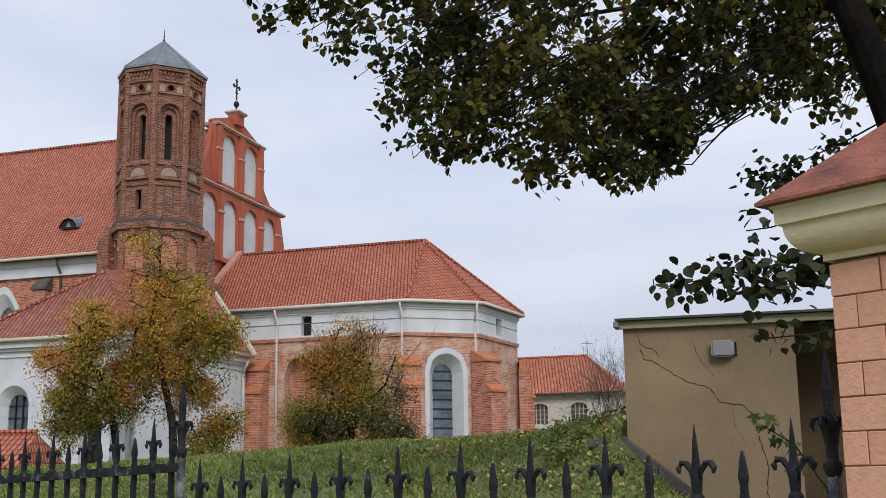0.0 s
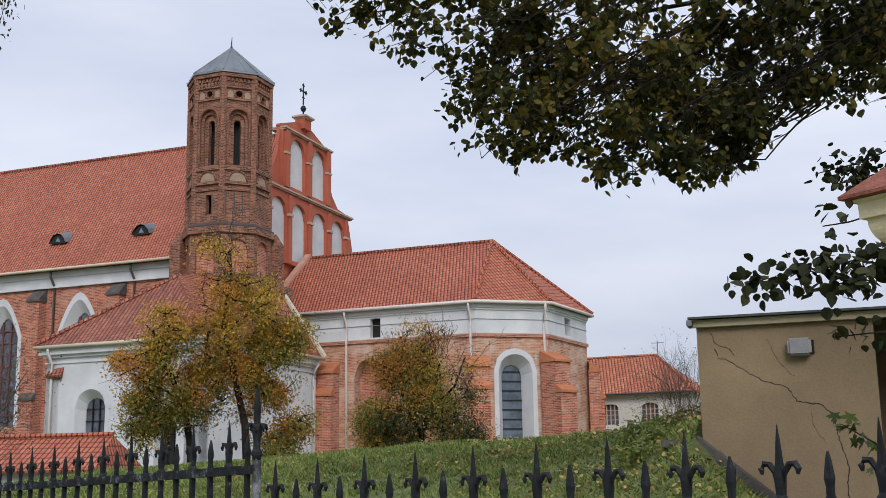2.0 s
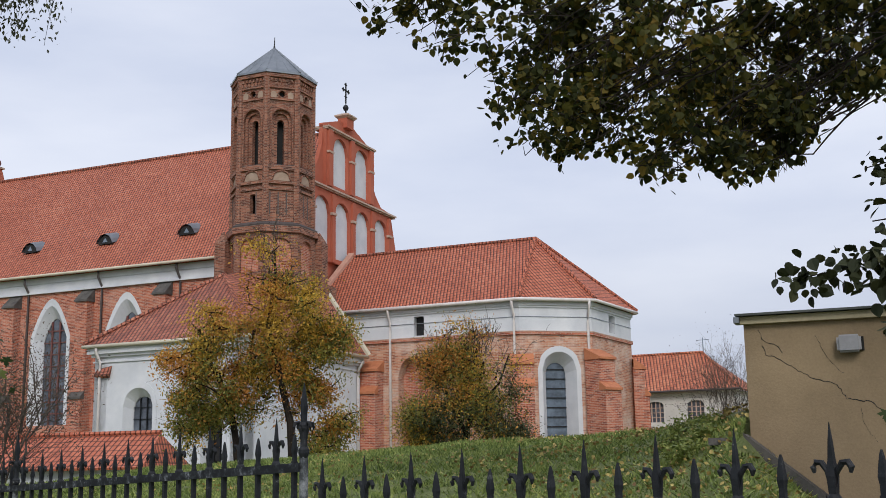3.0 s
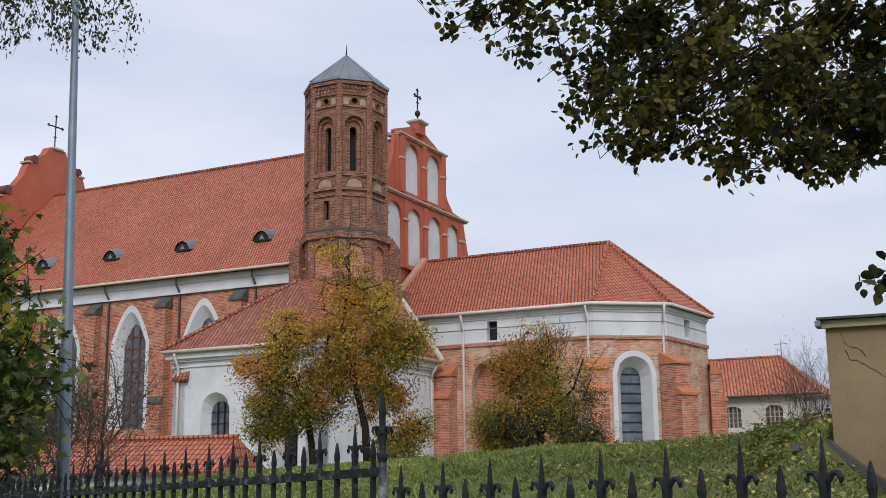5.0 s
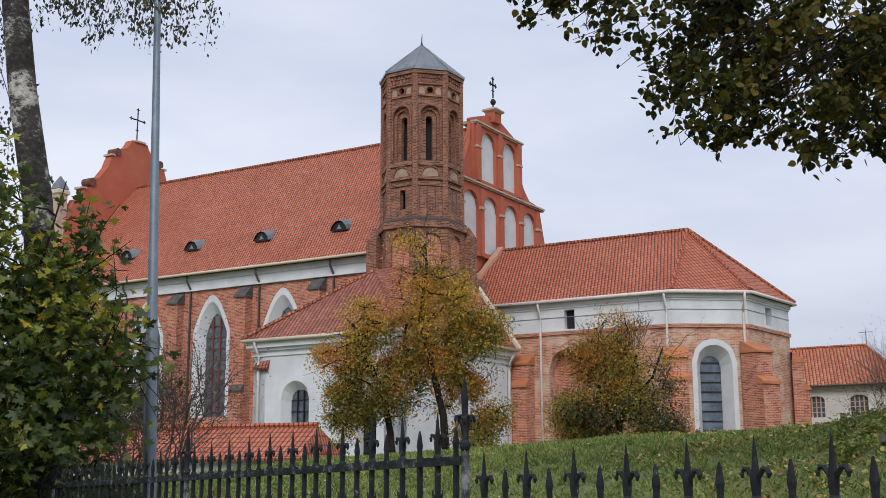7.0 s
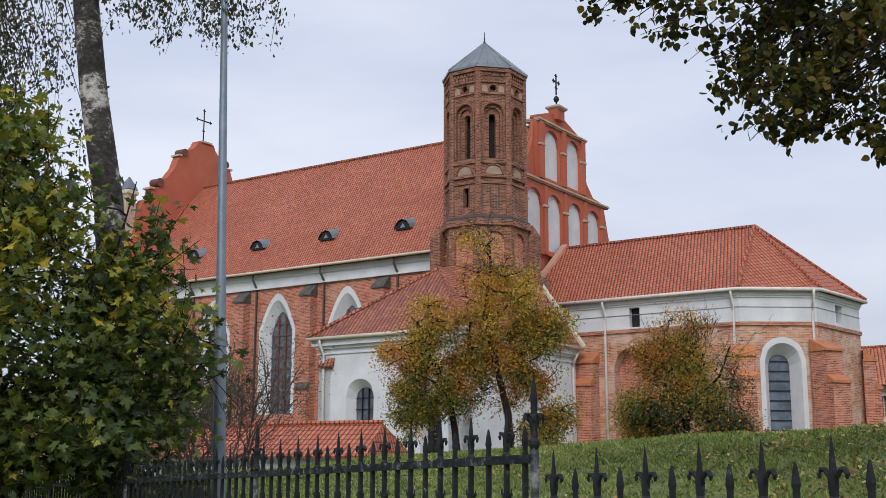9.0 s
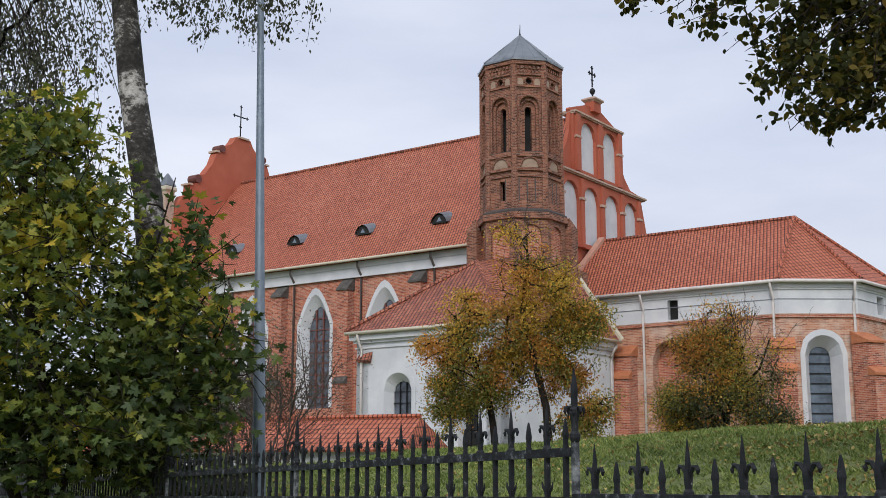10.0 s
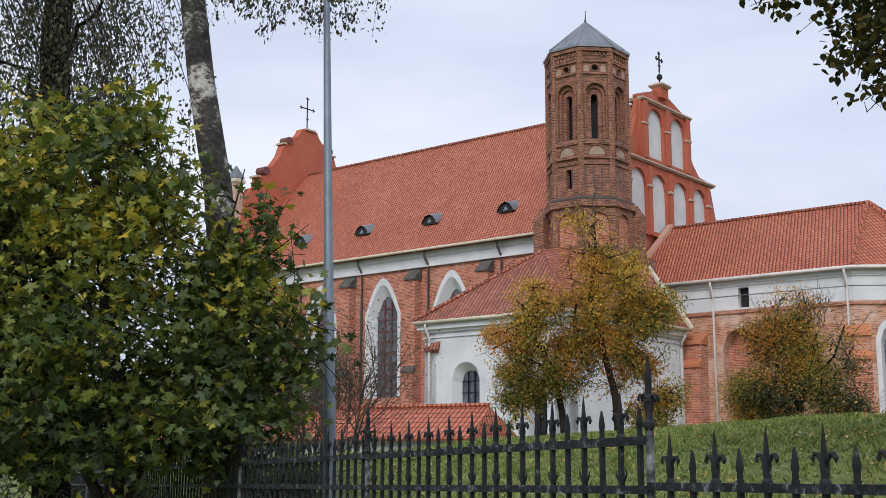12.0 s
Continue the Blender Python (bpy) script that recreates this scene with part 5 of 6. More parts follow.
def limb(s, a, b, r0, r1, rng, wob=0.06, n=6, sides=7):
    a, b = np.array(a, float), np.array(b, float)
    L = np.linalg.norm(b - a)
    path = []
    off = np.zeros(3)
    for k in range(n + 1):
        f = k / n
        if 0 < k < n:
            off = off * 0.5 + rng.normal(0, wob * L * 0.35, 3)
        path.append(a + (b - a) * f + off * math.sin(math.pi * f))
    s.tube([tuple(p) for p in path], [r0 + (r1 - r0) * k / n for k in range(n + 1)], sides)
    return path


def grow(s, a, d, length, r, rng, depth, tips, spread=0.7, lift=0.15, kids=(3, 5), sides=6):
    """A branching limb; collects the points along its finest twigs."""
    d = np.array(d) / np.linalg.norm(d)
    b = np.array(a) + d * length
    path = limb(s, a, b, r, r * 0.5, rng, 0.12, 5, max(4, sides))
    if depth == 0:
        tips += [p for p in path[1:]]
        return
    if depth == 1:
        tips += path[3:]
    for _ in range(rng.integers(*kids)):
        f = rng.uniform(0.3, 1.0)
        p = path[int(f * 5)]
        nd = d + rng.normal(0, spread, 3) + np.array([0, 0, lift])
        grow(s, p, nd, length * rng.uniform(0.5, 0.8), max(r * 0.5, 0.006), rng, depth - 1, tips, spread, lift, kids, sides - 1)


def clumps(rng, blobs, n, seed, gap=-0.15):
    """Clump centres in a set of ellipsoids (centre, radii, weight), with gaps."""
    out = []
    w = np.array([q[6] for q in blobs])
    while len(out) < n:
        q = blobs[rng.choice(len(blobs), p=w / w.sum())]
        d = rng.normal(0, 1, 3)
        d = d / np.linalg.norm(d) * rng.uniform(0.25, 1.0) ** 0.6
        p = np.array(q[:3]) + d * np.array(q[3:6])
        if noise.noise(Vector(p * 1.45) + Vector((seed, 0, 0))) > gap + rng.uniform(-0.1, 0.1):
            out.append(p)
    return np.array(out)


def crown_tree(t, name_bark, stems, blobs, n_clumps, per, sigma, size, outline, mats, seed, twig=0.03, gap=-0.15):
    """Limbs from the stems to leaf clumps, and the leaves. mats: (material, bias) picked clump by clump; bias in height."""
    rng = np.random.default_rng(seed)
    s = Shape()
    nodes = []
    for path, r0, r1 in stems:
        P = [np.array(q, float) for q in path]
        s.tube([tuple(q) for q in P], [r0 + (r1 - r0) * k / (len(P) - 1) for k in range(len(P))], 9)
        for a, b in zip(P, P[1:]):
            nodes += [a + (b - a) * f for f in (0.0, 0.33, 0.66)]
        nodes.append(P[-1])
    nodes = np.array(nodes[len(nodes) // 6:])
    C = clumps(rng, blobs, n_clumps, seed, gap)
    picks = [[] for _ in mats]
    zlo, zhi = C[:, 2].min(), C[:, 2].max()
    order = np.argsort(np.min(np.linalg.norm(C[:, None, :] - nodes[None], axis=2), axis=1))
    grown = list(nodes)
    for k in order:
        p = C[k]
        G = np.array(grown)
        dist = np.linalg.norm(G - p, axis=1) + np.clip(G[:, 2] - p[2], 0, None) * 0.6
        a = G[np.argmin(dist)]
        L = np.linalg.norm(p - a)
        path = limb(s, a, p, twig * min(1.0, 0.35 + L * 0.4), 0.006, rng, 0.12, 4, 5)
        grown += [path[2], path[4]]
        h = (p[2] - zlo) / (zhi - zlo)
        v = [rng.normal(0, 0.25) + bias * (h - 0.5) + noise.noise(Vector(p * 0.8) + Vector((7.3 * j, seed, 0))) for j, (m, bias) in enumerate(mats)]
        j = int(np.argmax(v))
        m = int(per * rng.uniform(0.5, 1.4))
        picks[j] += list(p + rng.normal(0, sigma, (m, 3)) * np.array([1, 1, 0.8]))
        picks[j - 1] += list(p + rng.normal(0, sigma, (m // 9 + 1, 3)))
        for _ in range(3):
            q = p + rng.normal(0, sigma * 1.5, 3)
            s.tube([tuple(path[3]), tuple((path[3] + q) / 2 + rng.normal(0, 0.03, 3)), tuple(q)], [0.006, 0.005, 0.003], 3)
    s.make("trunk", M_BARK, t, name_bark)
    for j, (m, bias) in enumerate(mats):
        if picks[j]:
            leaves("crown", picks[j], rng.uniform(0.6, 1.25, len(picks[j])) * size, outline, m, t, 0.5, seed + j)


M_TWIG = plain("grey_brown_twigs", (0.035, 0.028, 0.023), (0.1, 0.082, 0.068), 0.95, 6.0)
M_LEAF_GREEN = leafy("olive_leaves", [(0.15, (0.09, 0.11, 0.026)), (0.5, (0.21, 0.21, 0.042)), (0.85, (0.38, 0.33, 0.065))], 0.65, 0.4)
M_LEAF_YELLOW = leafy("yellow_leaves", [(0.15, (0.32, 0.21, 0.027)), (0.5, (0.58, 0.36, 0.042)), (0.85, (0.7, 0.46, 0.07))], 0.65, 0.4)
M_LEAF_ORANGE = leafy("orange_leaves", [(0.15, (0.32, 0.13, 0.025)), (0.5, (0.54, 0.23, 0.04)), (0.85, (0.66, 0.34, 0.07))], 0.65, 0.4)
M_LEAF_DARK = leafy("dark_green_leaves", [(0.15, (0.03, 0.045, 0.018)), (0.5, (0.06, 0.078, 0.03)), (0.85, (0.11, 0.115, 0.04))], 0.65, 0.25)
M_LEAF_LINDEN = leafy("linden_leaves", [(0.2, (0.018, 0.025, 0.006)), (0.48, (0.046, 0.054, 0.01)), (0.68, (0.12, 0.105, 0.017)), (0.92, (0.26, 0.16, 0.023))], 0.85, 0.5)
M_LEAF_MAPLE = leafy("maple_leaves", [(0.15, (0.085, 0.125, 0.018)), (0.4, (0.18, 0.22, 0.03)), (0.66, (0.34, 0.33, 0.04)), (0.9, (0.6, 0.4, 0.035))], 0.6, 0.35)
# linden leaves seen as silhouettes: their shade is put into the colour
M_LEAF_SHADE = leafy("shaded_linden_leaves", [(0.2, (0.012, 0.018, 0.006)), (0.6, (0.025, 0.032, 0.008)), (0.9, (0.05, 0.05, 0.012))], 0.75, 0.12)
M_LEAF_BIRCH = leafy("birch_leaves", [(0.2, (0.03, 0.035, 0.018)), (0.8, (0.075, 0.08, 0.035))], 0.6, 0.2)

ft = thing("fruit_tree", pose(-7.6, 29, 1.9), "fruit tree with thinning green, yellow and orange autumn leaves", "tree", "fruit trees")
crown_tree(ft, "dark twisted trunks and limbs", [([(-8.1, 29, 1.5), (-8.2, 29, 2.6), (-8.35, 28.9, 3.6), (-8.9, 28.9, 4.6), (-9.2, 28.9, 5.4)], 0.105, 0.04), ([(-8.3, 28.95, 3.4), (-7.9, 29, 4.3), (-7.8, 29.1, 5.4)], 0.075, 0.035), ([(-6.7, 29, 1.5), (-6.75, 28.8, 3.0), (-7.0, 28.6, 4.2), (-7.3, 28.6, 5.4), (-7.2, 28.9, 6.8), (-7.3, 29.1, 7.6)], 0.115, 0.02)],
           [(-8.6, 28.9, 4.55, 1.45, 1.4, 1.5, 1.0), (-6.75, 29.1, 5.2, 1.55, 1.4, 1.6, 1.15), (-7.4, 29, 7.0, 0.8, 0.75, 1.0, 0.07), (-9.3, 28.9, 3.5, 0.75, 0.8, 0.8, 0.2), (-5.9, 29.0, 3.2, 0.85, 0.8, 0.95, 0.28), (-7.6, 29.6, 3.3, 1.4, 0.5, 0.7, 0.14), (-9.2, 28.8, 2.8, 0.8, 0.7, 0.6, 0.09), (-6.0, 29.0, 2.6, 0.75, 0.7, 0.6, 0.22), (-9.75, 28.9, 4.6, 0.55, 0.6, 0.6, 0.12), (-5.6, 29.0, 4.9, 0.5, 0.6, 0.8, 0.14)],
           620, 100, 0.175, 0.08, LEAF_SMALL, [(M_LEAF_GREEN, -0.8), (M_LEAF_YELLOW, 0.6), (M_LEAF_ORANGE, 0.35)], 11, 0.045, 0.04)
rngb = np.random.default_rng(71)
for k in range(16):
    bare = Shape()
    root = (-7.25 + rngb.normal(0, 0.15), 29 + rngb.normal(0, 0.1), rngb.uniform(6.0, 7.4))
    grow(bare, root, (rngb.normal(0, 0.7), rngb.normal(0, 0.5), 1.0), rngb.uniform(0.5, 0.9), 0.014, rngb, 2, [], 0.6, 0.15, (2, 4), 4)
    bare.make("bare_twig", M_TWIG, ft, "bare brown twig at the top")
ft = thing("fruit_tree", pose(-2.7, 31, 2.0), "low fruit tree with dark green and rusty autumn leaves", "tree", "fruit trees")
crown_tree(ft, "dark twisted trunk and limbs", [([(-2.6, 31, 1.5), (-2.5, 31, 2.8), (-2.2, 31, 3.6), (-2.0, 31, 4.6)], 0.09, 0.03), ([(-2.5, 31, 2.7), (-3.0, 31, 3.8), (-3.2, 31, 5.0)], 0.06, 0.03), ([(-2.2, 31, 3.4), (-1.6, 31, 4.0), (-1.3, 31, 4.8)], 0.05, 0.02)],
           [(-2.75, 30.9, 3.2, 1.35, 1.1, 1.0, 1.0), (-2.85, 30.9, 4.3, 1.0, 0.9, 0.9, 0.62), (-2.55, 30.9, 5.2, 0.6, 0.5, 0.7, 0.18), (-1.35, 30.9, 4.0, 0.5, 0.6, 0.8, 0.08), (-3.75, 30.9, 2.9, 0.6, 0.7, 0.7, 0.22), (-1.4, 30.8, 2.7, 0.6, 0.6, 0.55, 0.2)],
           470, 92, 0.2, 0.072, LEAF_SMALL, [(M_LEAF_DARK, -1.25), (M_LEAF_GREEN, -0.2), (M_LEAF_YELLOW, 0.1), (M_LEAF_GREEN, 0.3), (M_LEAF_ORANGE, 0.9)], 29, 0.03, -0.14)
for k in range(26):
    bare = Shape()
    root = (-2.2 + rngb.normal(0, 0.5), 30.9 + rngb.normal(0, 0.2), rngb.uniform(3.4, 5.3))
    grow(bare, root, (rngb.normal(0.35, 0.6), rngb.normal(0, 0.4), 1.0), rngb.uniform(0.5, 0.9), 0.012, rngb, 2, [], 0.6, 0.15, (2, 4), 4)
    bare.make("bare_twig", M_TWIG, ft, "bare brown twig at the crown's edge")


def shrub(name, label, x, y, z, r, h, mat, seed, count, size, group="", depth=2):
    rng = np.random.default_rng(seed)
    t = thing(name, pose(x, y, z), label, "shrub", group)
    s = Shape()
    tips = []
    for k in range(9):
        az = rng.uniform(0, 6.28)
        grow(s, (x + rng.normal(0, 0.15), y + rng.normal(0, 0.15), z - 0.1), (math.cos(az) * 0.5 * r / h * 2, math.sin(az) * 0.5 * r / h * 2, 1.0), h * (0.55 if depth == 2 else 0.42), 0.03, rng, depth, tips, 0.5, 0.2, (3, 6), 5)
    s.make("stem", M_TWIG, t)
    tips = np.array(tips)
    pick = rng.choice(len(tips), count)
    leaves("foliage", tips[pick] + rng.normal(0, 0.05 + 0.05 * h, (count, 3)), rng.uniform(0.6, 1.2, count) * size, LEAF_SMALL, mat, t, 0.3, seed)
    return t


M_LEAF_IVY = leafy("bright_green_leaves", [(0.2, (0.09, 0.13, 0.03)), (0.6, (0.19, 0.24, 0.055)), (0.9, (0.34, 0.34, 0.09))], 0.6, 0.3)
M_LEAF_DRY = leafy("dry_leaves", [(0.2, (0.06, 0.045, 0.035)), (0.8, (0.13, 0.085, 0.06))], 0.7, 0.15)
shrub("bare_shrub", "half-bare grey-brown shrub beside the wall", -11.2, 22.5, 1.3, 1.6, 3.9, M_LEAF_DRY, 31, 8500, 0.052, "shrubs")
shrub("bare_shrub", "half-bare shrub with dark leaves", -12.6, 23.5, 1.3, 1.5, 3.2, M_LEAF_DARK, 33, 12000, 0.058, "shrubs")
shrub("distant_tree", "nearly bare tree beyond the bank", 8.45, 58.0, 1.45, 2.6, 10.2, M_LEAF_DRY, 35, 2200, 0.07, depth=3)
for k, (bx, by, br_, bh) in enumerate(((1.15, 9.3, 0.3, 0.1), (1.0, 9.7, 0.3, 0.1), (1.3, 10.1, 0.3, 0.13), (1.05, 8.9, 0.2, 0.06))):
    shrub("ivy_bush", "low green leafy bush growing beside the hut", bx, by, bank(bx, by), br_, bh, M_LEAF_IVY, 37 + k, 2600, 0.04, "bank bushes")
# shrubs added below the maple; their dark leaf colour carries its shade
for k, (bx, by, bh) in enumerate(((-9.6, 10.6, 1.5), (-8.6, 10.9, 1.6), (-7.6, 11.0, 1.5), (-6.7, 11.4, 1.3), (-10.6, 10.9, 1.7))):
    shrub("undergrowth_shrub", "dark low shrub growing in the maple's shade behind the fence", bx, by, bank(bx, by) - 0.05, 0.8, bh, M_LEAF_DARK, 81 + k, 5000, 0.06, "undergrowth")


# darker copy of the bark: shade from the leaf canopy is in the colour
M_BARK_DARK = plain("shaded_black_bark", (0.003, 0.0025, 0.002), (0.014, 0.011, 0.009), 0.95, 6.0, 0.0, 0.8, 35, 0.08)


def build_linden():
    rng = np.random.default_rng(7)
    t = thing("linden_tree", pose(3.9, 6.9, 0), "old linden tree whose dark leafy boughs hang overhead", "tree")
    s = Shape()
    s.tube([(3.7, 7.2, -0.3), (3.45, 7.15, 1.5), (3.05, 7.05, 3.2), (2.75, 7.0, 4.2), (2.45, 7.0, 5.1), (2.1, 7.0, 6.6)], [0.22, 0.17, 0.125, 0.11, 0.1, 0.08], 12)
    s.make("trunk", M_BARK_DARK, t, "dark leaning trunk")
    edge_x = [-1.9, -1.4, -0.8, -0.5, -0.36, -0.22, 0.2, 0.8, 1.56, 1.8, 2.0, 2.4, 3.5, 6]
    edge_z = [5.44, 5.0, 4.62, 4.4, 4.1, 3.84, 3.88, 3.63, 3.56, 3.8, 4.18, 4.08, 3.98, 3.9]
    br = Shape()
    tips = []
    for k in range(228):
        x = rng.uniform(-1.8, 2.6) if k < 178 else rng.uniform(2.2, 4.6)
        y = rng.uniform(7.3, 9.0)
        low = np.interp(x * 8.3 / max(math.hypot(x, y), 1), edge_x, edge_z)
        scale = math.hypot(x, y) / 8.3
        z = 1.6 + (low - 1.6) * scale + abs(rng.normal(0, 0.75)) + 0.04
        root = (min(x + 0.8, 3.4), y * 0.8 + 7.4 * 0.2, z + 0.5)
        path = limb(br, root, (x, y, z), 0.008, 0.003, rng, 0.1, 6, 5)
        for p in path[1:]:
            for j in range(2):
                d = rng.normal(0, 0.16, 3) + np.array([-0.05, 0, -0.05])
                e = p + d
                lim = 1.6 + (np.interp(e[0] * 8.3 / math.hypot(e[0], e[1]), edge_x, edge_z) - 1.6) * math.hypot(e[0], e[1]) / 8.3
                if e[2] < lim + 0.02:
                    continue
                br.tube([tuple(p), tuple(e)], [0.004, 0.002], 3)
                tips += [p + d * f for f in (0.3, 0.6, 0.8, 1.0, 1.1)]
    for a, b in (((2.6, 7.0, 4.8), (0.9, 8.3, 5.0)), ((2.5, 7.0, 5.1), (-0.2, 8.1, 5.4)), ((2.3, 7.0, 5.6), (0.3, 7.2, 6.0))):
        limb(br, a, b, 0.035, 0.012, rng, 0.06, 8, 7)
    br.make("branchwork", M_BARK, t)
    tips = np.array(tips)
    az_r = np.hypot(tips[:, 0], tips[:, 1])
    low = 1.6 + (np.interp(tips[:, 0] * 8.3 / az_r, edge_x, edge_z) - 1.6) * az_r / 8.3
    keep = tips[tips[:, 2] > low - 0.01 + 0.08 * np.array([noise.noise(Vector((p[0] * 3, p[1] * 3, 0))) for p in tips])]
    airy = np.array([noise.noise(Vector(p) * 3.0 + Vector((3.1, 0, 0))) for p in keep])
    keep = keep[airy > 0.05]
    reps = np.concatenate([keep + rng.normal(0, 0.04, keep.shape) for _ in range(5)])
    leaves("crown", reps, rng.uniform(0.036, 0.07, len(reps)), LEAF_LINDEN, M_LEAF_LINDEN, t, 0.75, 3)
    # sprays that droop in front of the hut
    pts, sizes = [], []
    for path, n, sz in (([(3.2, 7.2, 3.6), (2.5, 6.9, 3.1), (2.1, 6.7, 2.82), (1.7, 6.65, 2.74), (1.27, 6.7, 2.66)], 270, 0.078),
                        ([(2.6, 6.9, 3.1), (2.3, 6.7, 2.8), (2.0, 6.6, 2.68), (1.8, 6.55, 2.63)], 120, 0.08),
                        ([(3.0, 7.0, 3.3), (2.4, 6.7, 3.15), (1.95, 6.7, 3.02), (1.8, 6.7, 3.0)], 16, 0.08),
                        ([(3.0, 6.9, 2.9), (2.5, 6.6, 2.45), (2.1, 6.5, 2.36), (1.75, 6.5, 2.33)], 40, 0.075),
                        ([(3.2, 7.2, 4.0), (2.7, 7.3, 3.74), (2.3, 7.45, 3.58), (2.0, 7.5, 3.52)], 120, 0.062),
                        ([(3.2, 7.2, 3.9), (2.7, 7.3, 3.6), (2.35, 7.4, 3.48), (2.1, 7.4, 3.42)], 110, 0.06)):
        Shape().tube(path, [0.008, 0.006, 0.005, 0.004, 0.002][:len(path)], 5).make("drooping_twig", M_BARK, t)
        P = [np.array(q) for q in path]
        for k in range(n):
            f = rng.uniform(0.9, len(P) - 1)
            i = min(int(f), len(P) - 2)
            pts.append(P[i].copy() * (1 - f + i) + P[i + 1] * (f - i) + rng.normal(0, 0.055, 3))
            sizes.append(sz * rng.uniform(0.6, 1.15))
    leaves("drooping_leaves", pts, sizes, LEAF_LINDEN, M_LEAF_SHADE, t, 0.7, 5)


def build_maple():
    cx, cy = -6.85, 9.0
    t = thing("maple_tree", pose(cx, cy, 0), "young maple with green and yellowing lobed leaves", "tree")
    stems = [([(cx, cy, -0.3), (cx, cy, 1.2), (cx - 0.1, cy, 2.4), (cx - 0.35, cy, 3.8), (cx - 0.5, cy, 5.0)], 0.12, 0.03), ([(cx, cy, 0.9), (cx + 0.4, cy + 0.2, 2.0), (cx + 0.75, cy + 0.4, 3.3), (cx + 0.95, cy + 0.5, 4.3)], 0.04, 0.005), ([(cx, cy, 0.9), (cx - 0.7, cy, 2.0), (cx - 1.4, cy, 3.6)], 0.06, 0.02)]
    blobs = [(cx - 0.4, cy, 3.0, 1.6, 1.3, 1.5, 1.0), (cx - 0.6, cy, 4.1, 1.15, 1.0, 0.8, 0.36), (cx + 0.85, cy + 0.55, 2.45, 0.85, 0.7, 1.05, 0.34), (cx - 1.9, cy, 3.3, 1.1, 1.0, 1.45, 0.5), (cx - 0.3, cy, 1.9, 1.7, 1.0, 0.5, 0.4), (cx - 2.0, cy + 0.8, 2.5, 1.2, 1.0, 1.0, 0.4), (cx - 0.1, cy, 4.85, 0.4, 0.4, 0.35, 0.04), (cx - 1.3, cy, 4.8, 0.45, 0.5, 0.4, 0.05), (cx + 1.1, cy + 0.5, 3.7, 0.3, 0.3, 0.5, 0.02), (cx + 0.9, cy + 0.5, 1.75, 0.8, 0.6, 0.35, 0.13), (cx + 1.0, cy + 0.5, 3.1, 0.6, 0.5, 0.7, 0.13), (cx - 2.3, cy + 0.5, 1.7, 1.0, 0.8, 0.4, 0.2)]
    # dark leaves gather low, carrying the crown's inner shade; yellow tops are autumn colour
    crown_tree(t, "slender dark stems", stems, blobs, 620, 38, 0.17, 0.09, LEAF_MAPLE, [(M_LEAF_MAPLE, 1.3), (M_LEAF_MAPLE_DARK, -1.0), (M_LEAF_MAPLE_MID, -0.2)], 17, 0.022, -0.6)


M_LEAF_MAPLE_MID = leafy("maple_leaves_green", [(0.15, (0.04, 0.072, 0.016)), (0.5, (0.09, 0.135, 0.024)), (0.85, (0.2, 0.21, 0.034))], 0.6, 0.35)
# dark copy: shade of the lower maple crown put into the leaf colour
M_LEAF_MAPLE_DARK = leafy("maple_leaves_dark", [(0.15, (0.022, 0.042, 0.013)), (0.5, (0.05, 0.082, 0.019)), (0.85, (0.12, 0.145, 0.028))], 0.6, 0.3)


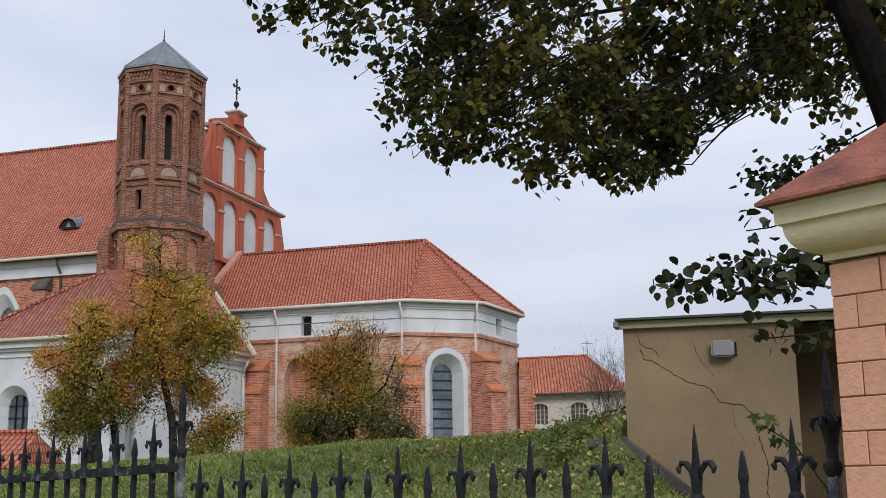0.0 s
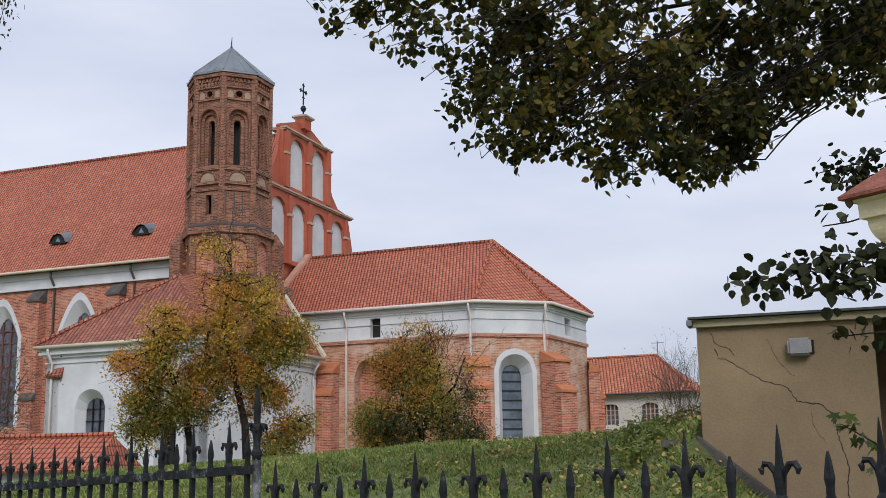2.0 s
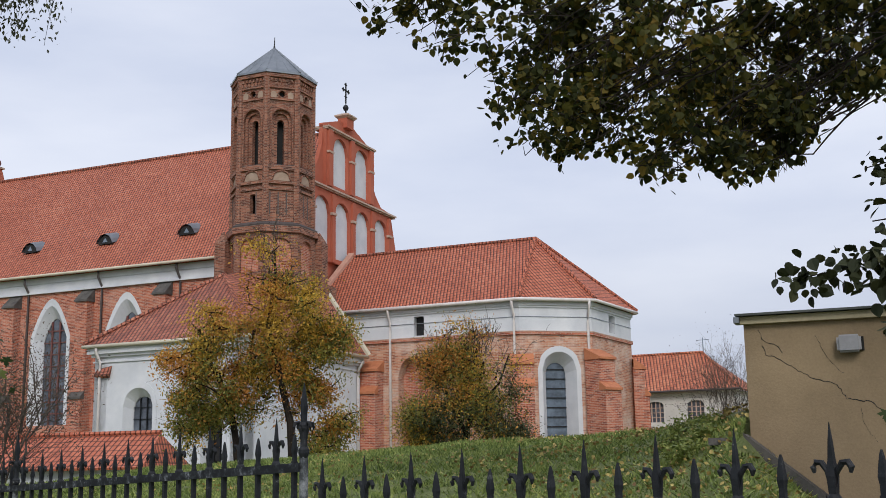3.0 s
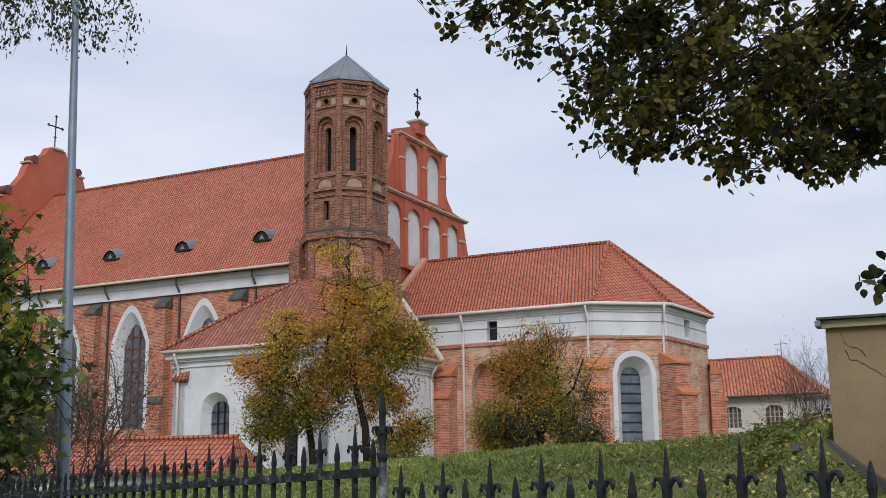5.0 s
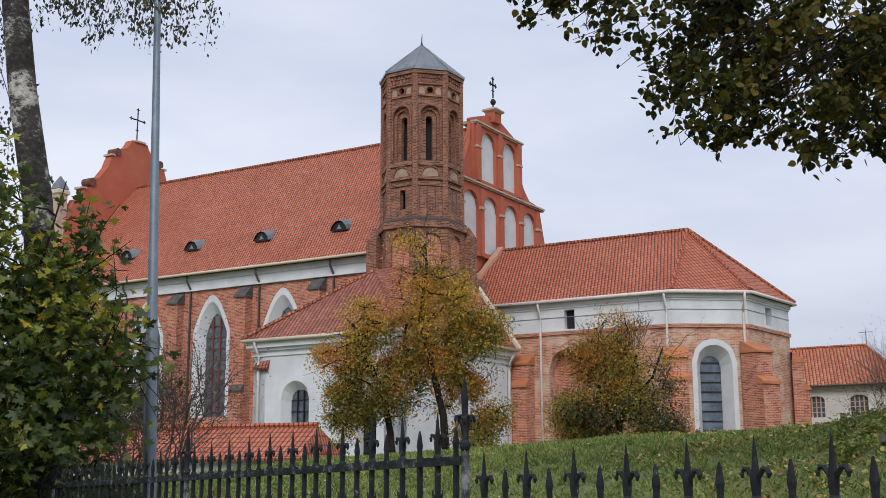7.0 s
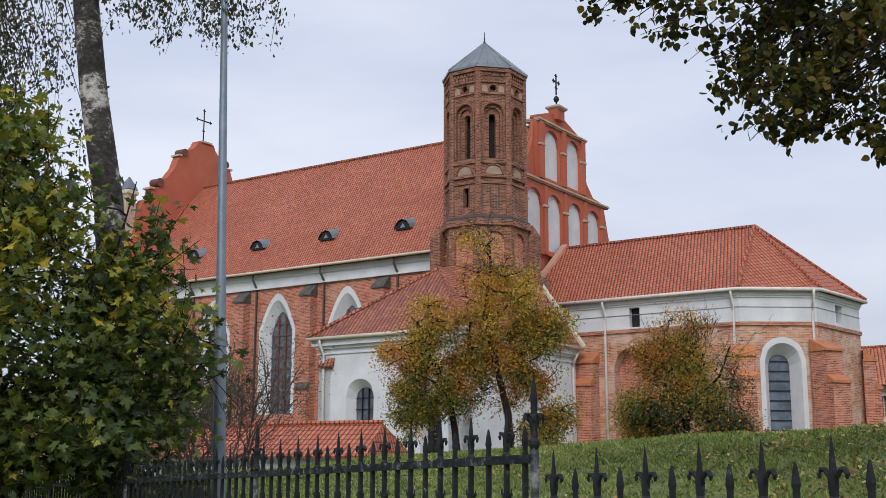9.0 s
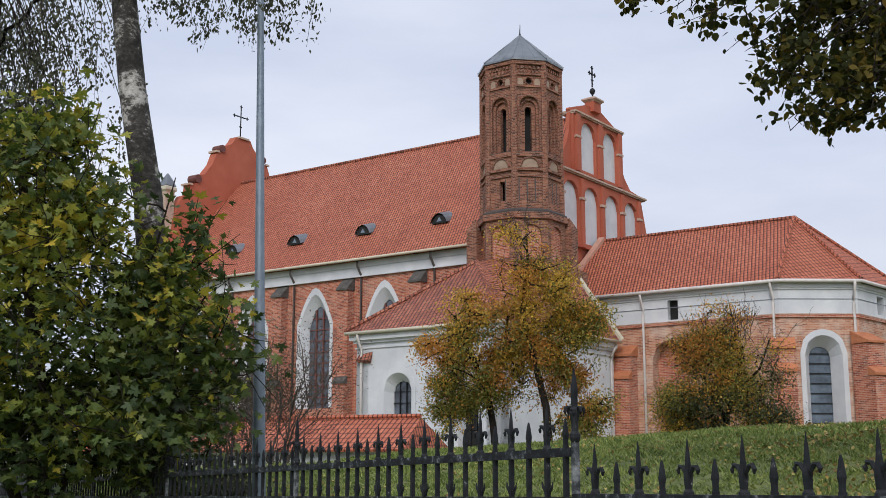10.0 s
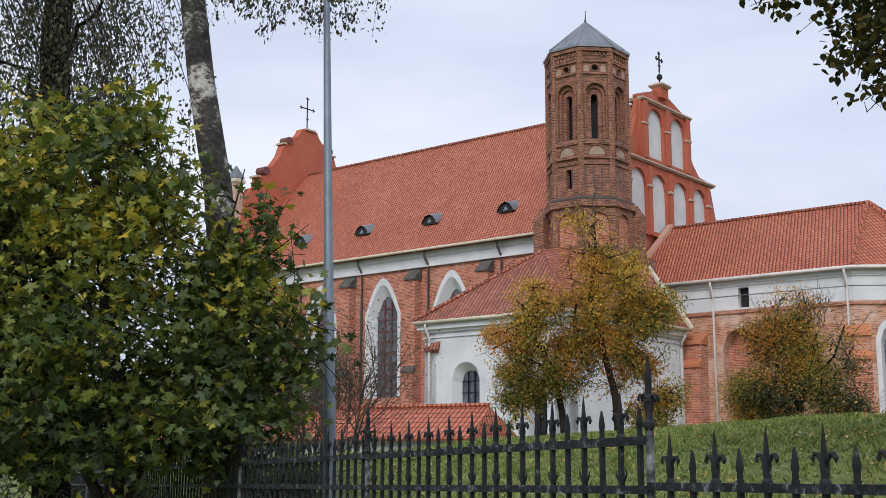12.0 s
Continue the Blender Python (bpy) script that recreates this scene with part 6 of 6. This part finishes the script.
def build_birch():
    rng = np.random.default_rng(29)
    t = thing("birch_tree", pose(-6.75, 10.6, 0), "tall birch with black and white bark and hanging twigs", "tree")
    m, n, l, b = mat_base("birch_bark", 0.85)
    v = coords(n)
    mp = n.new("ShaderNodeMapping")
    mp.inputs["Scale"].default_value = (1.3, 1.3, 1.9)
    l.new(v, mp.inputs["Vector"])
    a = tex_noise(n, l, mp.outputs["Vector"], 1.5, 6, 0.7)
    f2 = tex_noise(n, l, mp.outputs["Vector"], 14, 5, 0.7)
    tone = math_node(n, l, "ADD", math_node(n, l, "MULTIPLY", a, 0.65), math_node(n, l, "MULTIPLY", f2, 0.35))
    l.new(ramp(n, l, tone, [(0.44, (0.014, 0.012, 0.01)), (0.53, (0.06, 0.054, 0.048)), (0.58, (0.36, 0.345, 0.325)), (0.68, (0.6, 0.58, 0.55))]), b.inputs["Base Color"])
    bump(n, l, b, tone, 0.7, 0.03)
    s = Shape()
    s.tube([(-6.74, 10.62, -0.3), (-6.74, 10.62, 2.0), (-6.78, 10.62, 3.3), (-6.87, 10.55, 4.4), (-7.07, 10.45, 5.6), (-7.23, 10.4, 6.8), (-7.37, 10.4, 8.5)], [0.21, 0.18, 0.165, 0.155, 0.148, 0.138, 0.12], 16)
    s.make("trunk", m, t, "black and white peeling bark", smooth=True)
    pts = []
    for k in range(235):
        x = rng.uniform(-11, -7.75) if k < 180 else rng.uniform(-7.1, -5.4)
        y = rng.uniform(9.6, 11.6)
        z1 = rng.uniform(5.6, 7.4) if x < -7.1 else rng.uniform(6.7, 7.3)
        L = rng.uniform(0.5, 1.3) * (0.75 if x > -6.4 else 1.25)
        z0 = max(z1 - L, 4.6 if x < -7.6 else 6.45 - 0.1 * (x + 7))
        sway = min(rng.normal(0.1, 0.3), 0.3)
        br = Shape().tube([(x - 0.5, y, z1 + 1.0), (x - 0.2, y, z1 + 0.5), (x, y, z1), (x + sway * 0.6, y, (z0 + z1) / 2), (x + sway, y, z0)], [0.007, 0.006, 0.005, 0.003, 0.002], 4)
        br.make("hanging_twig", M_BARK, t)
        for j in range(int(rng.uniform(20, 85))):
            f = rng.uniform(0, 1)
            pts.append((x + sway * f + rng.normal(0, 0.085), y + rng.normal(0, 0.07), z1 + (z0 - z1) * f))
    leaves("crown", pts, rng.uniform(0.035, 0.075, len(pts)), LEAF_SMALL, M_LEAF_BIRCH, t, 1.1, 41)
    t2 = thing("dark_tree", pose(-9.5, 10.5, 0), "dark-barked tree standing behind the maple", "tree")
    s = Shape()
    limb(s, (-9.3, 11.2, -0.3), (-9.55, 11.0, 7.5), 0.24, 0.17, rng, 0.02, 8, 10)
    for k in range(5):
        z = rng.uniform(3.8, 6.5)
        a2 = rng.uniform(0, 6.28)
        limb(s, (-9.45, 11.05, z), (-9.45 + 1.6 * math.cos(a2), 11.05 + 1.2 * math.sin(a2), z + rng.uniform(0.1, 1.0)), 0.035, 0.01, rng, 0.16, 8, 5)
    s.make("trunk", M_BARK_DARK, t2)
    C = clumps(rng, [(-9.9, 11.2, 6.4, 1.3, 1.0, 1.3, 1.0), (-10.4, 11.0, 5.2, 0.8, 0.8, 0.9, 0.4)], 110, 5.0, -0.1)
    pts = np.concatenate([p + rng.normal(0, 0.16, (34, 3)) for p in C])
    leaves("crown", pts, rng.uniform(0.04, 0.08, len(pts)), LEAF_SMALL, M_LEAF_BIRCH, t2, 0.8, 43)


def build_vine():
    rng = np.random.default_rng(61)
    t = thing("wild_vine", pose(2.3, 6.7, 0.3), "green self-sown vine shoot growing before the hut", "vine")
    path = [(2.3, 6.7, 0.0), (2.25, 6.7, 1.0), (2.15, 6.65, 1.5), (1.98, 6.65, 1.75), (1.8, 6.65, 1.86)]
    Shape().tube(path, [0.012, 0.01, 0.007, 0.005, 0.003], 5).make("stem", M_BARK, t)
    pts = [np.array(path[2]) + (np.array(path[4]) - np.array(path[2])) * f + rng.normal(0, 0.045, 3) for f in rng.uniform(-0.6, 1.05, 34)]
    leaves("foliage", pts, rng.uniform(0.035, 0.075, len(pts)), LEAF_MAPLE, M_LEAF_MAPLE_DARK, t, 0.5, 63)


build_vine()
build_linden()
build_maple()
build_birch()


# ---- grass blades and fallen leaves on the bank ----
def build_grass():
    rng = np.random.default_rng(51)
    n = 230000
    v, f = [], []
    for k in range(n):
        u = rng.random()
        r = 4.8 + 20 * u ** 1.15
        az = radians(rng.uniform(-36, 14))
        x, y = r * math.sin(az), r * math.cos(az)
        if x + y < 4.1 or (x > 1.3 and y > 8.3):
            continue
        z = bank(x, y)
        h = rng.uniform(0.01, 0.034) * (0.6 + 0.05 * r) * (1.2 + 1.1 * noise.noise(Vector((x * 2.2, y * 2.2, 4.0))))
        a = rng.uniform(0, 6.28)
        w = 0.0025 + 0.0009 * r
        dx, dy = math.cos(a) * w, math.sin(a) * w
        lx, ly = rng.normal(0, 0.035, 2)
        i = len(v)
        v += [(x - dx, y - dy, z - 0.01), (x + dx, y + dy, z - 0.01), (x + lx, y + ly, z + h)]
        f.append((i, i + 1, i + 2))
    me = bpy.data.meshes.new("grass")
    me.from_pydata(v, [], f)
    me.materials.append(M_GRASS)
    tagged(new("grass", me), "short green grass blades on the bank", "grass", kind="stuff")
    pts, sz = [], []
    for k in range(14000):
        r = 4.8 + 13 * rng.random() ** 1.2
        az = radians(rng.uniform(-34, 14))
        if noise.noise(Vector((r * math.sin(az) * 0.8, r * math.cos(az) * 0.8, 2.0))) < rng.uniform(-0.5, 0.3) + 0.3 - 0.55 * (math.degrees(az) > -3):
            continue
        x, y = r * math.sin(az), r * math.cos(az)
        if x + y < 4.1:
            continue
        pts.append((x, y, bank(x, y) + rng.uniform(0.02, 0.05)))
        sz.append(rng.uniform(0.02, 0.04))
    ob = thing("fallen_leaves", pose(0, 0, 0), "fallen yellow-brown leaves scattered over the grass", "leaves", "", "stuff")
    leaves("leaf_litter", pts, sz, LEAF_LINDEN, M_LITTER, ob, 0.0, 53)


M_GRASS = leafy("grass_blades", [(0.24, (0.06, 0.09, 0.02)), (0.48, (0.16, 0.225, 0.05)), (0.72, (0.34, 0.38, 0.11))], 0.75, 0.25, 0.4, 2.6)
M_LITTER = leafy("fallen_leaf", [(0.2, (0.14, 0.08, 0.03)), (0.5, (0.32, 0.23, 0.06)), (0.85, (0.5, 0.4, 0.14))], 0.7, 0.1)
build_grass()
